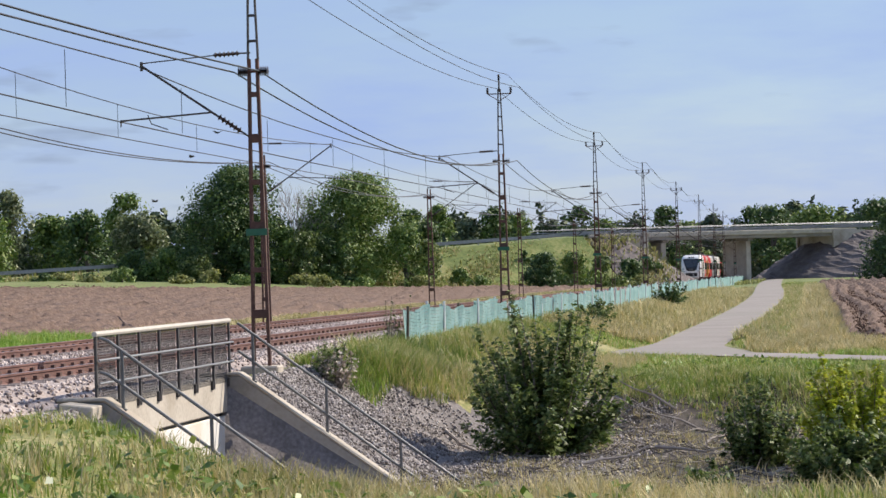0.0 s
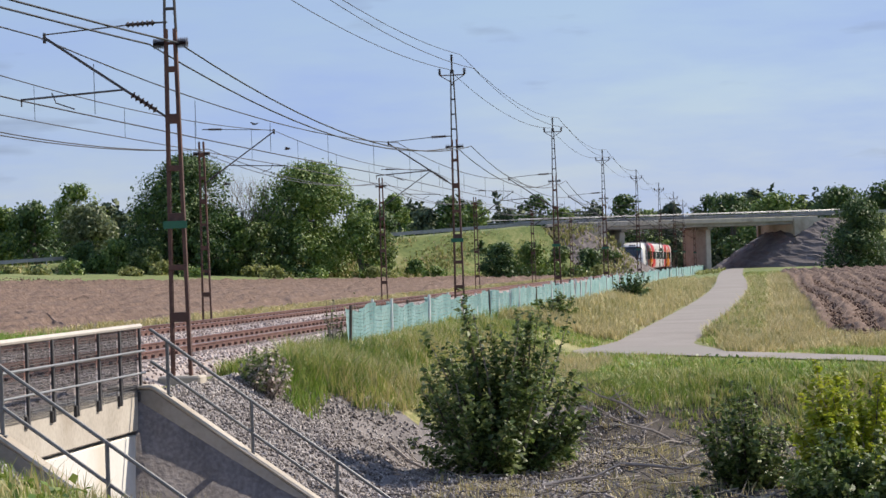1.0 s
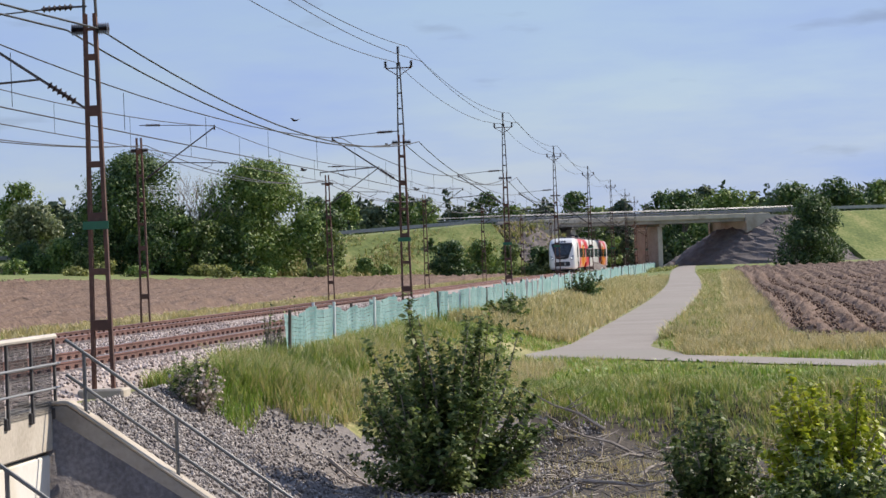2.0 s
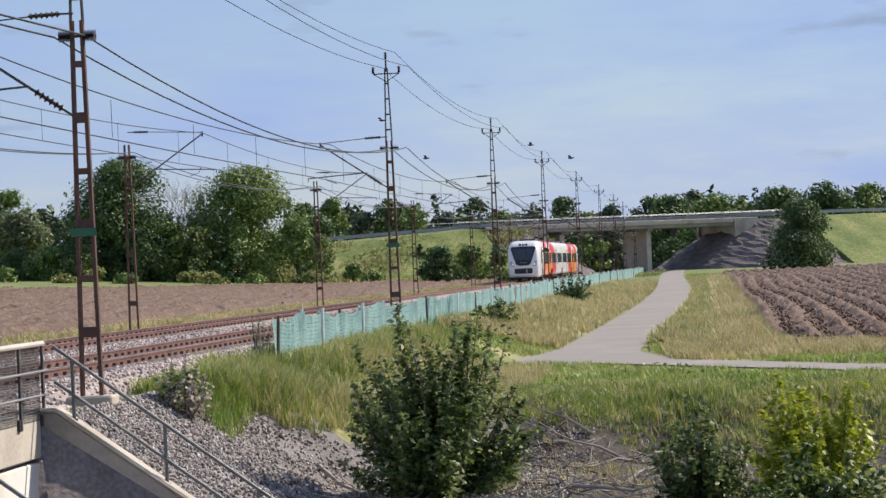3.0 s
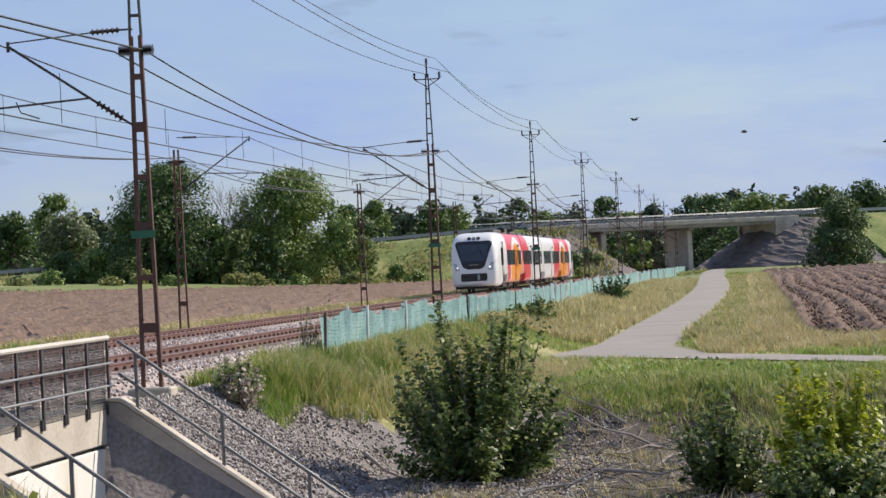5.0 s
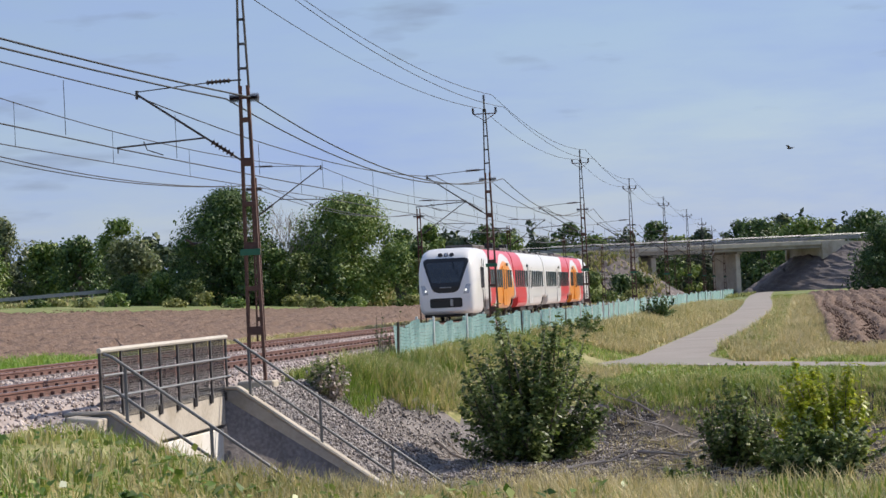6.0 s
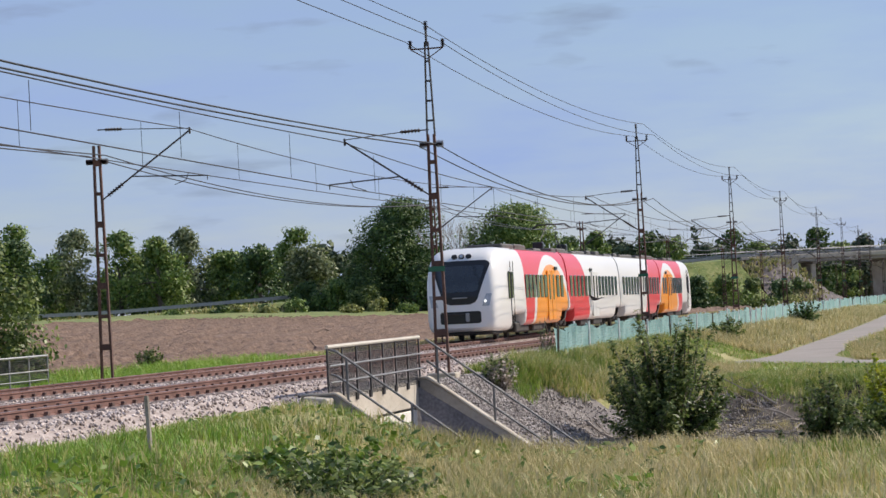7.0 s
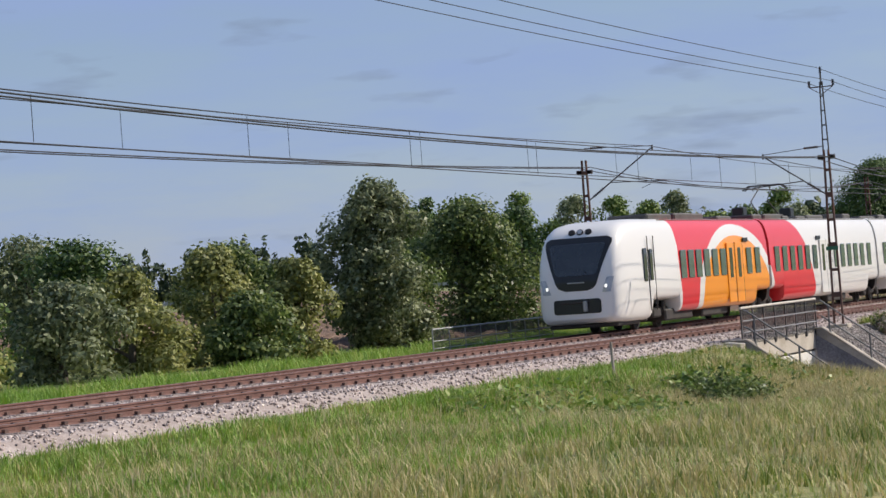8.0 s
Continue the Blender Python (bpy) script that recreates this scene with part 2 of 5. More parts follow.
# ---- mesh tools ----
class Mesh:
    """Gathers vertices and faces of one mesh."""

    def __init__(self):
        self.v, self.f, self.k = [], [], []

    def face(self, pts, k=0):
        i = len(self.v)
        self.v += [tuple(p) for p in pts]
        self.f.append(tuple(range(i, i + len(pts))))
        self.k.append(k)

    def box(self, c, size, m=None, bevel=0.0, k=0):
        bm = bmesh.new()
        bmesh.ops.create_cube(bm, size=1, matrix=Matrix.Diagonal((*size, 1)))
        if bevel:
            bmesh.ops.bevel(bm, geom=bm.edges[:], offset=bevel, segments=1, affect="EDGES")
        m = Matrix.Translation(c) @ (m or Matrix())
        i = len(self.v)
        bm.verts.index_update()
        self.v += [tuple(m @ v.co) for v in bm.verts]
        for f in bm.faces:
            self.f.append(tuple(i + v.index for v in f.verts))
            self.k.append(k)
        bm.free()

    def tube(self, pts, radii, n=6, k=0, caps=True):
        """A tube along points; radii: one, or one for each point."""
        pts = [Vector(p) for p in pts]
        radii = radii if isinstance(radii, (list, tuple)) else [radii] * len(pts)
        rings = []
        for j, p in enumerate(pts):
            d = (pts[min(j + 1, len(pts) - 1)] - pts[max(j - 1, 0)]).normalized()
            a = d.orthogonal().normalized() if abs(d.z) < 0.99 else Vector((1, 0, 0))
            if abs(d.z) < 0.99:
                a = d.cross(Vector((0, 0, 1))).normalized()
            b = d.cross(a)
            i = len(self.v)
            self.v += [tuple(p + radii[j] * (a * math.cos(w) + b * math.sin(w))) for w in [2 * math.pi * q / n for q in range(n)]]
            rings.append(i)
        for i, j in zip(rings, rings[1:]):
            for q in range(n):
                self.f.append((i + q, i + (q + 1) % n, j + (q + 1) % n, j + q))
                self.k.append(k)
        if caps:
            self.f += [tuple(range(rings[0] + n - 1, rings[0] - 1, -1)), tuple(range(rings[-1], rings[-1] + n))]
            self.k += [k, k]

    def lathe(self, p, axis, profile, n=8, k=0):
        """A turned body from p along axis: profile of (distance, radius)."""
        axis = Vector(axis).normalized()
        self.tube([Vector(p) + axis * d for d, _ in profile], [r for _, r in profile], n, k)

    def make(self, name, mats, parent=None, label="", smooth=False):
        me = bpy.data.meshes.new(name)
        me.from_pydata(self.v, [], self.f)
        for m in mats if isinstance(mats, (list, tuple)) else [mats]:
            me.materials.append(m)
        if any(self.k):
            me.polygons.foreach_set("material_index", self.k)
        if smooth:
            me.polygons.foreach_set("use_smooth", [True] * len(me.polygons))
        me.validate()
        ob = new(name, me)
        ob.parent = parent
        if label:
            ob["label"] = label
        return ob


def raw_mesh(name, verts, faces, mats, parent=None, index=None):
    """A mesh object from numpy arrays of vertices and equal-sided faces."""
    me = bpy.data.meshes.new(name)
    n, k = faces.shape
    me.vertices.add(len(verts))
    me.vertices.foreach_set("co", np.asarray(verts, np.float32).ravel())
    me.loops.add(n * k)
    me.loops.foreach_set("vertex_index", faces.astype(np.int32).ravel())
    me.polygons.add(n)
    me.polygons.foreach_set("loop_start", np.arange(0, n * k, k, dtype=np.int32))
    for m in mats if isinstance(mats, (list, tuple)) else [mats]:
        me.materials.append(m)
    if index is not None:
        me.polygons.foreach_set("material_index", np.asarray(index, np.int32))
    me.update(calc_edges=True)
    ob = new(name, me)
    ob.parent = parent
    return ob


def empty(name, m, label, category, group=""):
    ob = new(name)
    ob.empty_display_size = 0.2
    ob.matrix_basis = m
    return tagged(ob, label, category, group)


RNG = np.random.default_rng(7)


def smooth(a, b, x):
    t = np.clip((x - a) / (b - a), 0, 1)
    return t * t * (3 - 2 * t)


# ---- plan: s runs along the line, o to its side (0: the nearer rail; + towards the path) ----
HEAD, BX, BY = 0.145529, -5.3833, 49.5


def bend(s):
    s = np.asarray(s, float)
    q = np.clip(s, -120, 420)
    c = -0.5 * 1.1545e-4 * q * q + 8.1e-7 * q**3 / 6
    return c + (s - q) * (-1.1545e-4 * q + 8.1e-7 * q * q / 2)


def fall(s):
    q = np.clip(np.asarray(s, float), -60, 420)
    return -0.00378 * q - 1.19e-6 * q * q


def at(s, o, z=0.0):
    """The place at s along the line, o to its side, z over the rail's top."""
    c = float(bend(s)) + o
    return Vector((BX + s * math.sin(HEAD) + c * math.cos(HEAD), BY + s * math.cos(HEAD) - c * math.sin(HEAD), z + float(fall(s))))


def level(s, o, z):
    """As at(), with z over the world's zero."""
    p = at(s, o)
    return Vector((p.x, p.y, z))


def turn_at(s):
    """The turn about z that lays +y along the line."""
    d = at(s + 1, 0) - at(s - 1, 0)
    return -math.degrees(math.atan2(d.x, d.y))


def grid_xy(s, o):
    c = bend(s) + o
    return BX + s * math.sin(HEAD) + c * math.cos(HEAD), BY + s * math.cos(HEAD) - c * math.sin(HEAD)


PASS_A, PASS_B = -14.5, -6.2        # the underpass along the line
WALL_O = 2.45                       # its headwall


def ground_z(s, o):
    """The ground's height over the world's zero."""
    s, o = np.asarray(s, float), np.asarray(o, float)
    bed = fall(s) - 0.42
    left = bed + (1.55 - bed) * smooth(9, 85, -o) * smooth(-60, 60, s + 0.35 * (-o)) + 0.12 * smooth(8.5, 11, -o)
    far_right = -1.32 + 0.35 * smooth(260, 420, s)
    near = -0.55 - 0.88 * smooth(3.2, 8, o) * smooth(-52, -27, s)
    right = near + (far_right - near) * smooth(-22, -6, s)
    shelf = 3.7 - 1.0 * smooth(14, 5, s)
    width = 3.2
    z = bed + (right - bed) * smooth(0, 1, (o - shelf) / width)
    far = np.clip(3.0 + 0.95 * (o - 3), 2.5, 10.5)
    dip = smooth(-19.5, -14.5, s) * smooth(0, -3.2, s - far - 0.8) * smooth(18.5, 14, o)
    slope = np.clip((o - WALL_O) / 3.0, 0, 1)
    z = z + dip * (np.where(o > WALL_O, bed + (-2.35 - bed) * slope, bed) - z)
    z = np.where(o < -8.3, left, z)
    inside = (s > PASS_A) & (s < PASS_B) & (o > -9.3) & (o < 5.6)
    z = np.where(inside, -2.75, z)
    bumps = 0.06 * dip * np.sin(5.3 * s + 2 * np.sin(3 * o)) * np.sin(4.7 * o + np.sin(2 * s)) + 0.05 * np.sin(1.3 * s + 0.7 * o) * np.sin(0.9 * o - 0.4 * s) + 0.03 * np.sin(3.1 * s) * np.sin(2.7 * o + 1)
    return z + np.where((o > 4.5) | (o < -9.5), bumps * smooth(24, 14, s), 0)


def gz(s, o):
    return float(ground_z(s, o))


# ---- ground ----
def steps(*spans):
    """Sorted values: spans of (from, to, step)."""
    out = []
    for a, b, d in spans:
        out += list(np.arange(a, b - 1e-6, d))
    return np.array(out + [spans[-1][1]])


GS = steps((-2500, -300, 220), (-300, -80, 12), (-80, -24, 1.2), (-24, PASS_A, 0.35), (PASS_A, PASS_B, 0.4), (PASS_B, 16, 0.35), (16, 70, 1.2), (70, 430, 5), (430, 3200, 160))
GO = steps((-2500, -300, 200), (-300, -60, 12), (-60, -16, 2.2), (-16, -9.3, 0.55), (-9.3, WALL_O, 0.9), (WALL_O, 19, 0.32), (19, 60, 1.8), (60, 320, 13), (320, 2500, 180))


def build_ground():
    ss, oo = np.meshgrid(GS, GO, indexing="ij")
    x, y = grid_xy(ss, oo)
    z = ground_z(ss, oo)
    n, m = ss.shape
    q = np.arange(n * m).reshape(n, m)
    faces = np.stack([q[:-1, :-1], q[1:, :-1], q[1:, 1:], q[:-1, 1:]], -1).reshape(-1, 4)[:, ::-1]
    cs = ((ss[:-1, :-1] + ss[1:, 1:]) / 2).ravel()
    co = ((oo[:-1, :-1] + oo[1:, 1:]) / 2).ravel()
    wob = 0.5 * np.sin(cs * 1.7 + co) + 0.4 * np.sin(co * 2.3 - cs * 0.8) + RNG.normal(0, 0.25, cs.shape)
    idx = np.zeros(len(cs), int)
    idx[(co < -14) | (cs > 130) | (co > 45)] = 1
    hollow = (cs > -17.5) & (cs + 0.6 * wob < np.clip(3.1 + 0.95 * (co - 3), 2.7, 10.6)) & (co + wob < 16.5) & (co > 2.2)
    idx[hollow] = 2
    idx[hollow & (co + 0.8 * wob < 7.6 + 0.12 * cs)] = 3
    idx[(cs > -17.5) & (cs < PASS_A) & (co < 5.2) & (co > 2.2)] = 3
    ob = raw_mesh("ground", np.stack([x, y, z], -1).reshape(-1, 3), faces, [GRASS, MEADOW, DIRT, GRAVEL], index=idx)
    ob.data.polygons.foreach_set("use_smooth", [True] * len(ob.data.polygons))
    tagged(ob, "uneven grassy ground with bare soil and crushed stone", "ground", kind="structure")


build_ground()


def sheet(name, s_vals, o_of, z_of, material, label, kind="structure", category="ground"):
    """A strip of ground: for each s a row of o values, with its own height."""
    rows = [o_of(s) for s in s_vals]
    n, m = len(s_vals), len(rows[0])
    oo = np.array(rows)
    ss = np.repeat(np.asarray(s_vals, float)[:, None], m, 1)
    x, y = grid_xy(ss, oo)
    q = np.arange(n * m).reshape(n, m)
    faces = np.stack([q[:-1, :-1], q[1:, :-1], q[1:, 1:], q[:-1, 1:]], -1).reshape(-1, 4)[:, ::-1]
    ob = raw_mesh(name, np.stack([x, y, z_of(ss, oo)], -1).reshape(-1, 3), faces, material)
    return tagged(ob, label, category, kind=kind)


def furrows(pitch, depth, rng):
    def z(ss, oo):
        w = oo + 0.25 * np.sin(ss * 0.06) + 0.05 * np.sin(ss * 0.9)
        edge = smooth(0, 0.03, np.minimum(np.linspace(0, 1, ss.shape[1]), np.linspace(1, 0, ss.shape[1])))[None] * smooth(0, 0.03, np.minimum(np.linspace(0, 1, ss.shape[0]), np.linspace(1, 0, ss.shape[0])))[:, None]
        return ground_z(ss, oo) - 0.03 + edge * (0.12 + depth * (0.5 + 0.5 * np.cos(w * 2 * math.pi / pitch)) * (0.85 + 0.15 * np.sin(ss * 2.9 + 3 * np.sin(oo))) + rng.normal(0, depth * 0.24, ss.shape))
    return z


sheet("field_west", steps((4, 60, 0.9), (60, 262, 1.8)), lambda s: np.linspace(-11.6 - 2.6 * float(smooth(34, 8, s)) - 0.3 * math.sin(s * 0.3), -64 + 40 * float(smooth(110, 262, s)), 360),
      furrows(1.5, 0.34, RNG), PLOUGH, "brown ploughed field beyond the railway")
sheet("field_east", steps((29, 110, 0.7), (110, 262, 1.5)), lambda s: np.linspace(13.2 + 0.25 * math.sin(s * 0.8) + 2.2 * float(smooth(48, 29, s)), 44, 270),
      furrows(1.15, 0.30, RNG), PLOUGH, "dark ploughed field beside the path")


# the path: along the line, and its branch to the side
def path_mid(s):
    return 8.7 + 0.7 * math.sin((s - 60) * 0.02) * float(smooth(300, 60, s)) - 2.0 * float(smooth(150, 363, s))


sheet("path", steps((27, 60, 1), (60, 420, 4)), lambda s: path_mid(s) + np.linspace(-1.3 - 0.7 * float(smooth(40, 29, s)) + 0.9 * float(smooth(30, 27, s)), 1.3 + 1.3 * float(smooth(36, 27, s)), 9),
      lambda ss, oo: ground_z(ss, oo) + 0.025, ASPHALT, "narrow grey asphalt path through tall grass", category="path")


def branch():
    m = Mesh()
    rows = []
    for i in range(41):
        u = i / 40
        s, o = 30.5 - 21 * u, 7.6 + 15.0 * u
        d = Vector((-21, 15)).normalized()
        nrm = Vector((d.y, -d.x))
        rows.append([(s + nrm.x * w * 1.0, o + nrm.y * w * 1.0) for w in np.linspace(-1, 1, 7)])
    for a, b in zip(rows, rows[1:]):
        for j in range(6):
            quad = [a[j], a[j + 1], b[j + 1], b[j]]
            m.face([level(s, o, gz(s, o) + 0.04) for s, o in quad])
    tagged(m.make("path_branch", ASPHALT), "grey asphalt side path joining the path", "path", kind="structure")


branch()


# ---- railway ----
TRACKS = (-0.75, -5.75)
LINE_S = steps((-140, -70, 10), (-70, 70, 2.5), (70, 420, 10))


def sweep(profile, o, name, mats, parent, ks=None, closed=True):
    """Sweep a profile of (o, z) along the line."""
    p = profile + ([profile[0]] if closed else [])
    m = Mesh()
    for s in LINE_S:
        m.v += [tuple(at(s, o + a, b)) for a, b in p[: len(profile)]]
    k = len(profile)
    for i in range(len(LINE_S) - 1):
        for j in range(k if closed else k - 1):
            a, b = i * k + j, i * k + (j + 1) % k
            m.f.append((a, b, b + k, a + k))
            m.k.append(ks[j] if ks else 0)
    return m.make(name, mats, parent)


ballast = sweep([(2.35, -0.6), (1.35, -0.2), (0.2, -0.16), (-1.7, -0.16), (-2.6, -0.22), (-3.9, -0.22), (-4.8, -0.16), (-6.7, -0.16), (-7.8, -0.2), (-8.8, -0.6)], 0, "ballast_bed", BALLAST, None, closed=False)
tagged(ballast, "bed of pale pinkish crushed stone ballast", "ballast", kind="structure")


def stones(name, n, place, size, material, label):
    """Loose stones as small rough octahedra."""
    base = np.array([(1, 0, 0), (-1, 0, 0), (0, 1, 0), (0, -1, 0), (0, 0, 1), (0, 0, -1)], float)
    tri = np.array([(0, 2, 4), (2, 1, 4), (1, 3, 4), (3, 0, 4), (2, 0, 5), (1, 2, 5), (3, 1, 5), (0, 3, 5)])
    c = place(n)
    n = len(c)
    r = RNG.uniform(0.5, 1.0, (n, 6, 3)) * size * RNG.uniform(0.6, 1.3, (n, 1, 1))
    a = RNG.uniform(0, math.pi, n)
    v = base[None] * r + RNG.normal(0, size * 0.22, (n, 6, 3))
    ca, sa = np.cos(a)[:, None], np.sin(a)[:, None]
    v = np.stack([v[..., 0] * ca - v[..., 1] * sa, v[..., 0] * sa + v[..., 1] * ca, v[..., 2]], -1) + c[:, None]
    f = tri[None] + np.arange(n)[:, None, None] * 6
    return tagged(raw_mesh(name, v.reshape(-1, 3), f.reshape(-1, 3), material), label, "stones", kind="stuff")


def ballast_place(n):
    s = np.concatenate([RNG.uniform(-58, 30, n * 3 // 4), RNG.uniform(30, 95, n // 4)])
    o = RNG.uniform(-8.3, 1.9, len(s))
    keep = ~(((o > -1.75) & (o < 0.2)) | ((o > -6.75) & (o < -4.75))) | (RNG.uniform(0, 1, len(s)) < 0.35)
    s, o = s[keep], o[keep]
    x, y = grid_xy(s, o)
    z = fall(s) + np.interp(o, [-8.8, -7.8, 1.35, 2.35], [-0.6, -0.2, -0.2, -0.6]) + RNG.uniform(0, 0.03, len(s))
    return np.stack([x, y, z], -1)


stones("ballast_stones", 60000, ballast_place, 0.046, BALLAST_STONE, "loose pale ballast stones between the rails")


def gravel_place(n):
    s, o = RNG.uniform(-17.2, 9.5, n), 2.4 + 7.2 * RNG.uniform(0, 1, n) ** 1.45
    keep = ~((s > PASS_A - 0.35) & (s < PASS_B + 0.35) & (o < 6.0)) & ((s > PASS_A) | (o < 5.4)) & (s < np.clip(2.4 + 0.95 * (o - 3), 2.0, 9.8))
    s, o = s[keep], o[keep]
    x, y = grid_xy(s, o)
    return np.stack([x, y, ground_z(s, o) + RNG.uniform(-0.01, 0.04, len(s))], -1)


stones("gravel_stones", 62000, gravel_place, 0.037, STONE, "coarse grey stones covering the bank")

def clod_place(s0, s1, o0, o1):
    def place(n):
        s, o = s0 + (s1 - s0) * RNG.uniform(0, 1, n) ** 1.3, RNG.uniform(o0, o1, n)
        x, y = grid_xy(s, o)
        return np.stack([x, y, ground_z(s, o) + RNG.uniform(0.12, 0.3, n)], -1)
    return place


stones("soil_clods", 14000, clod_place(32, 150, 14.2, 34), 0.085, PLOUGH, "clods of turned dark soil")
stones("soil_clods", 11000, clod_place(8, 190, -58, -16), 0.075, PLOUGH, "clods of turned brown soil")

RAIL = [(-0.075, -0.155), (-0.07, -0.14), (-0.014, -0.12), (-0.014, -0.045), (-0.036, -0.035), (-0.036, -0.004), (-0.028, 0.0), (0.028, 0.0), (0.036, -0.004), (0.036, -0.035), (0.014, -0.045), (0.014, -0.12), (0.07, -0.14), (0.075, -0.155)]


def build_tracks():
    sl = Mesh()
    sl.box((0, 0, 0), (2.5, 0.26, 0.2), bevel=0.03)
    first = None
    for o in TRACKS:
        tr = empty("railway_track", Matrix(), "rusty railway track on concrete sleepers", "railway track", "tracks")
        tr["kind"] = "structure"
        for d in (-0.75, 0.75):
            rail = sweep(RAIL, o + d, "rail", [RAILM, RAILTOP], tr, ks=[1 if j == 6 else 0 for j in range(len(RAIL))])
            clips = Mesh()
            for i in range(-92, 150):
                s = i * 0.65
                for w in (-0.1, 0.1):
                    clips.box(at(s, o + d + w, -0.105), (0.07, 0.12, 0.06), Matrix.Rotation(radians(turn_at(s)), 4, "Z"))
            c = clips.make("rail_clips", CLIP, tr, "dark rail fastening clips")
            c["kind"] = "stuff"
        for i in range(-80, 66):
            s = i * 0.65
            m = Matrix.Translation(at(s, o, -0.245)) @ Matrix.Rotation(radians(turn_at(s)), 4, "Z")
            if first is None:
                first = sl.make("sleeper", SLEEPER, tr)
                ob = first
            else:
                ob = new("sleeper", first.data)
                ob.parent = tr
            ob.matrix_basis = m


# ---- underpass ----
def build_underpass():
    u = empty("underpass", Matrix(), "concrete pedestrian underpass with sloping wing walls", "underpass")
    u["kind"] = "structure"

    def slab(name, s0, s1, prof, material, label=""):
        """A block between s0 and s1 with a side outline of (o, z)."""
        m = Mesh()
        a, b = [level(s0, o, z - 0.1) for o, z in prof], [level(s1, o, z - 0.1) for o, z in prof]
        m.face(a[::-1])
        m.face(b)
        for i in range(len(prof)):
            j = (i + 1) % len(prof)
            m.face([a[i], a[j], b[j], b[i]])
        bm = bmesh.new()
        ob = m.make(name, material, u, label)
        bm.from_mesh(ob.data)
        bmesh.ops.remove_doubles(bm, verts=bm.verts, dist=0.001)
        bmesh.ops.recalc_face_normals(bm, faces=bm.faces)
        bmesh.ops.bevel(bm, geom=[e for e in bm.edges if e.is_manifold], offset=0.02, segments=1, affect="EDGES")
        bm.to_mesh(ob.data)
        bm.free()
        return ob

    slab("edge_beam", PASS_A, PASS_B, [(2.0, -0.18), (2.5, -0.18), (2.5, -0.80), (2.0, -0.80)], CONC, "pale cast concrete edge beam")
    slab("joint", PASS_A, PASS_B, [(2.0, -0.80), (2.40, -0.80), (2.40, -0.86), (2.0, -0.86)], BLACK, "dark gap under the beam")
    slab("panel", PASS_A, PASS_B, [(2.0, -0.86), (2.46, -0.86), (2.46, -1.95), (2.0, -1.95)], CONC_WHITE, "whitish concrete panel")
    slab("deck", PASS_A, PASS_B, [(1.98, -0.42), (1.98, -0.86), (-9.3, -0.86), (-9.3, -0.42)], CONC_GREY)
    for s0, s1, end in ((PASS_A - 0.32, PASS_A, 5.25), (PASS_B, PASS_B + 0.32, 6.1)):
        k = (end - 2.72) / 3.0
        slab("wing_wall", s0, s1, [(2.0, -0.16), (2.72, -0.16), (end, -0.16 - 2.16 * k), (end, -3.0), (2.0, -3.0)], CONC_GREY, "weathered sloping concrete wing wall")
        slab("coping", s0 - 0.03, s1 + 0.03, [(2.0, -0.10), (2.72, -0.10), (end, -0.10 - 2.16 * k), (end, -0.158 - 2.16 * k), (2.72, -0.158), (2.0, -0.158)], CONC)
        slab("side_wall", s0, s1, [(1.98, -0.5), (1.98, -3.0), (-9.4, -3.0), (-9.4, -0.5)], CONC_GREY)
    slab("kerb_block", PASS_A - 0.9, PASS_A - 0.36, [(2.2, -0.14), (2.7, -0.2), (2.7, -0.6), (2.2, -0.6)], CONC, "rough stone block")

    # railing on the headwall
    r = empty("bridge_railing", Matrix(), "dark steel railing with wire mesh screens and pale cap", "railing")
    n = 8
    ss = np.linspace(PASS_A - 0.1, PASS_B + 0.05, n)
    for s in ss:
        m = Mesh()
        p = level(s, WALL_O + 0.09, 0.14)
        m.box(p, (0.035, 0.075, 1.14), Matrix.Rotation(radians(turn_at(s)), 4, "Z"), 0.006)
        m.box(level(s, WALL_O + 0.06, -0.37), (0.07, 0.16, 0.16), Matrix.Rotation(radians(turn_at(s)), 4, "Z"), 0.01)
        m.make("post", DARKSTEEL, r)
    for a, b in zip(ss, ss[1:]):
        m = Mesh()
        for q in np.linspace(a + 0.05, b - 0.05, 27):
            m.box(level(q, WALL_O + 0.05, 0.16), (0.005, 0.010, 1.06), Matrix.Rotation(radians(turn_at(q)), 4, "Z"))
        for z in np.linspace(-0.35, 0.67, 26):
            m.tube([level(a + 0.03, WALL_O + 0.055, z), level(b - 0.03, WALL_O + 0.055, z)], 0.0048, 4)
        m.make("mesh_screen", DARKSTEEL, r, "fine grey wire mesh screen")
    for z, w, mt, nm in ((0.725, 0.04, PALEWOOD, "cap_rail"), (0.34, 0.018, GALV, "cross_rail"), (0.0, 0.018, GALV, "cross_rail")):
        m = Mesh()
        m.tube([level(ss[0] - 0.05, WALL_O + 0.09 + (0.06 if w < 0.03 else 0), z), level(ss[-1] + 0.05, WALL_O + 0.09 + (0.06 if w < 0.03 else 0), z)], w, 8)
        m.make(nm, mt, r, "pale weathered cap rail" if w > 0.03 else "")

    # sloping handrails on the wing walls
    for s, end, first in ((PASS_A - 0.16, 5.6, 2.62), (PASS_B + 0.16, 6.7, 2.68)):
        h = empty("handrail", Matrix(), "dark steel handrail sloping down along the wing wall", "handrail", "handrails")
        top = lambda o: -0.26 - 0.74 * max(0.0, o - 2.7)
        for z in (0.92, 0.42):
            m = Mesh()
            m.tube([level(s, first, top(2.7) + z + 0.01), level(s, 2.75, top(2.75) + z), level(s, end, top(end) + z)], 0.026, 8)
            m.make("rail_tube", HANDRAIL, h)
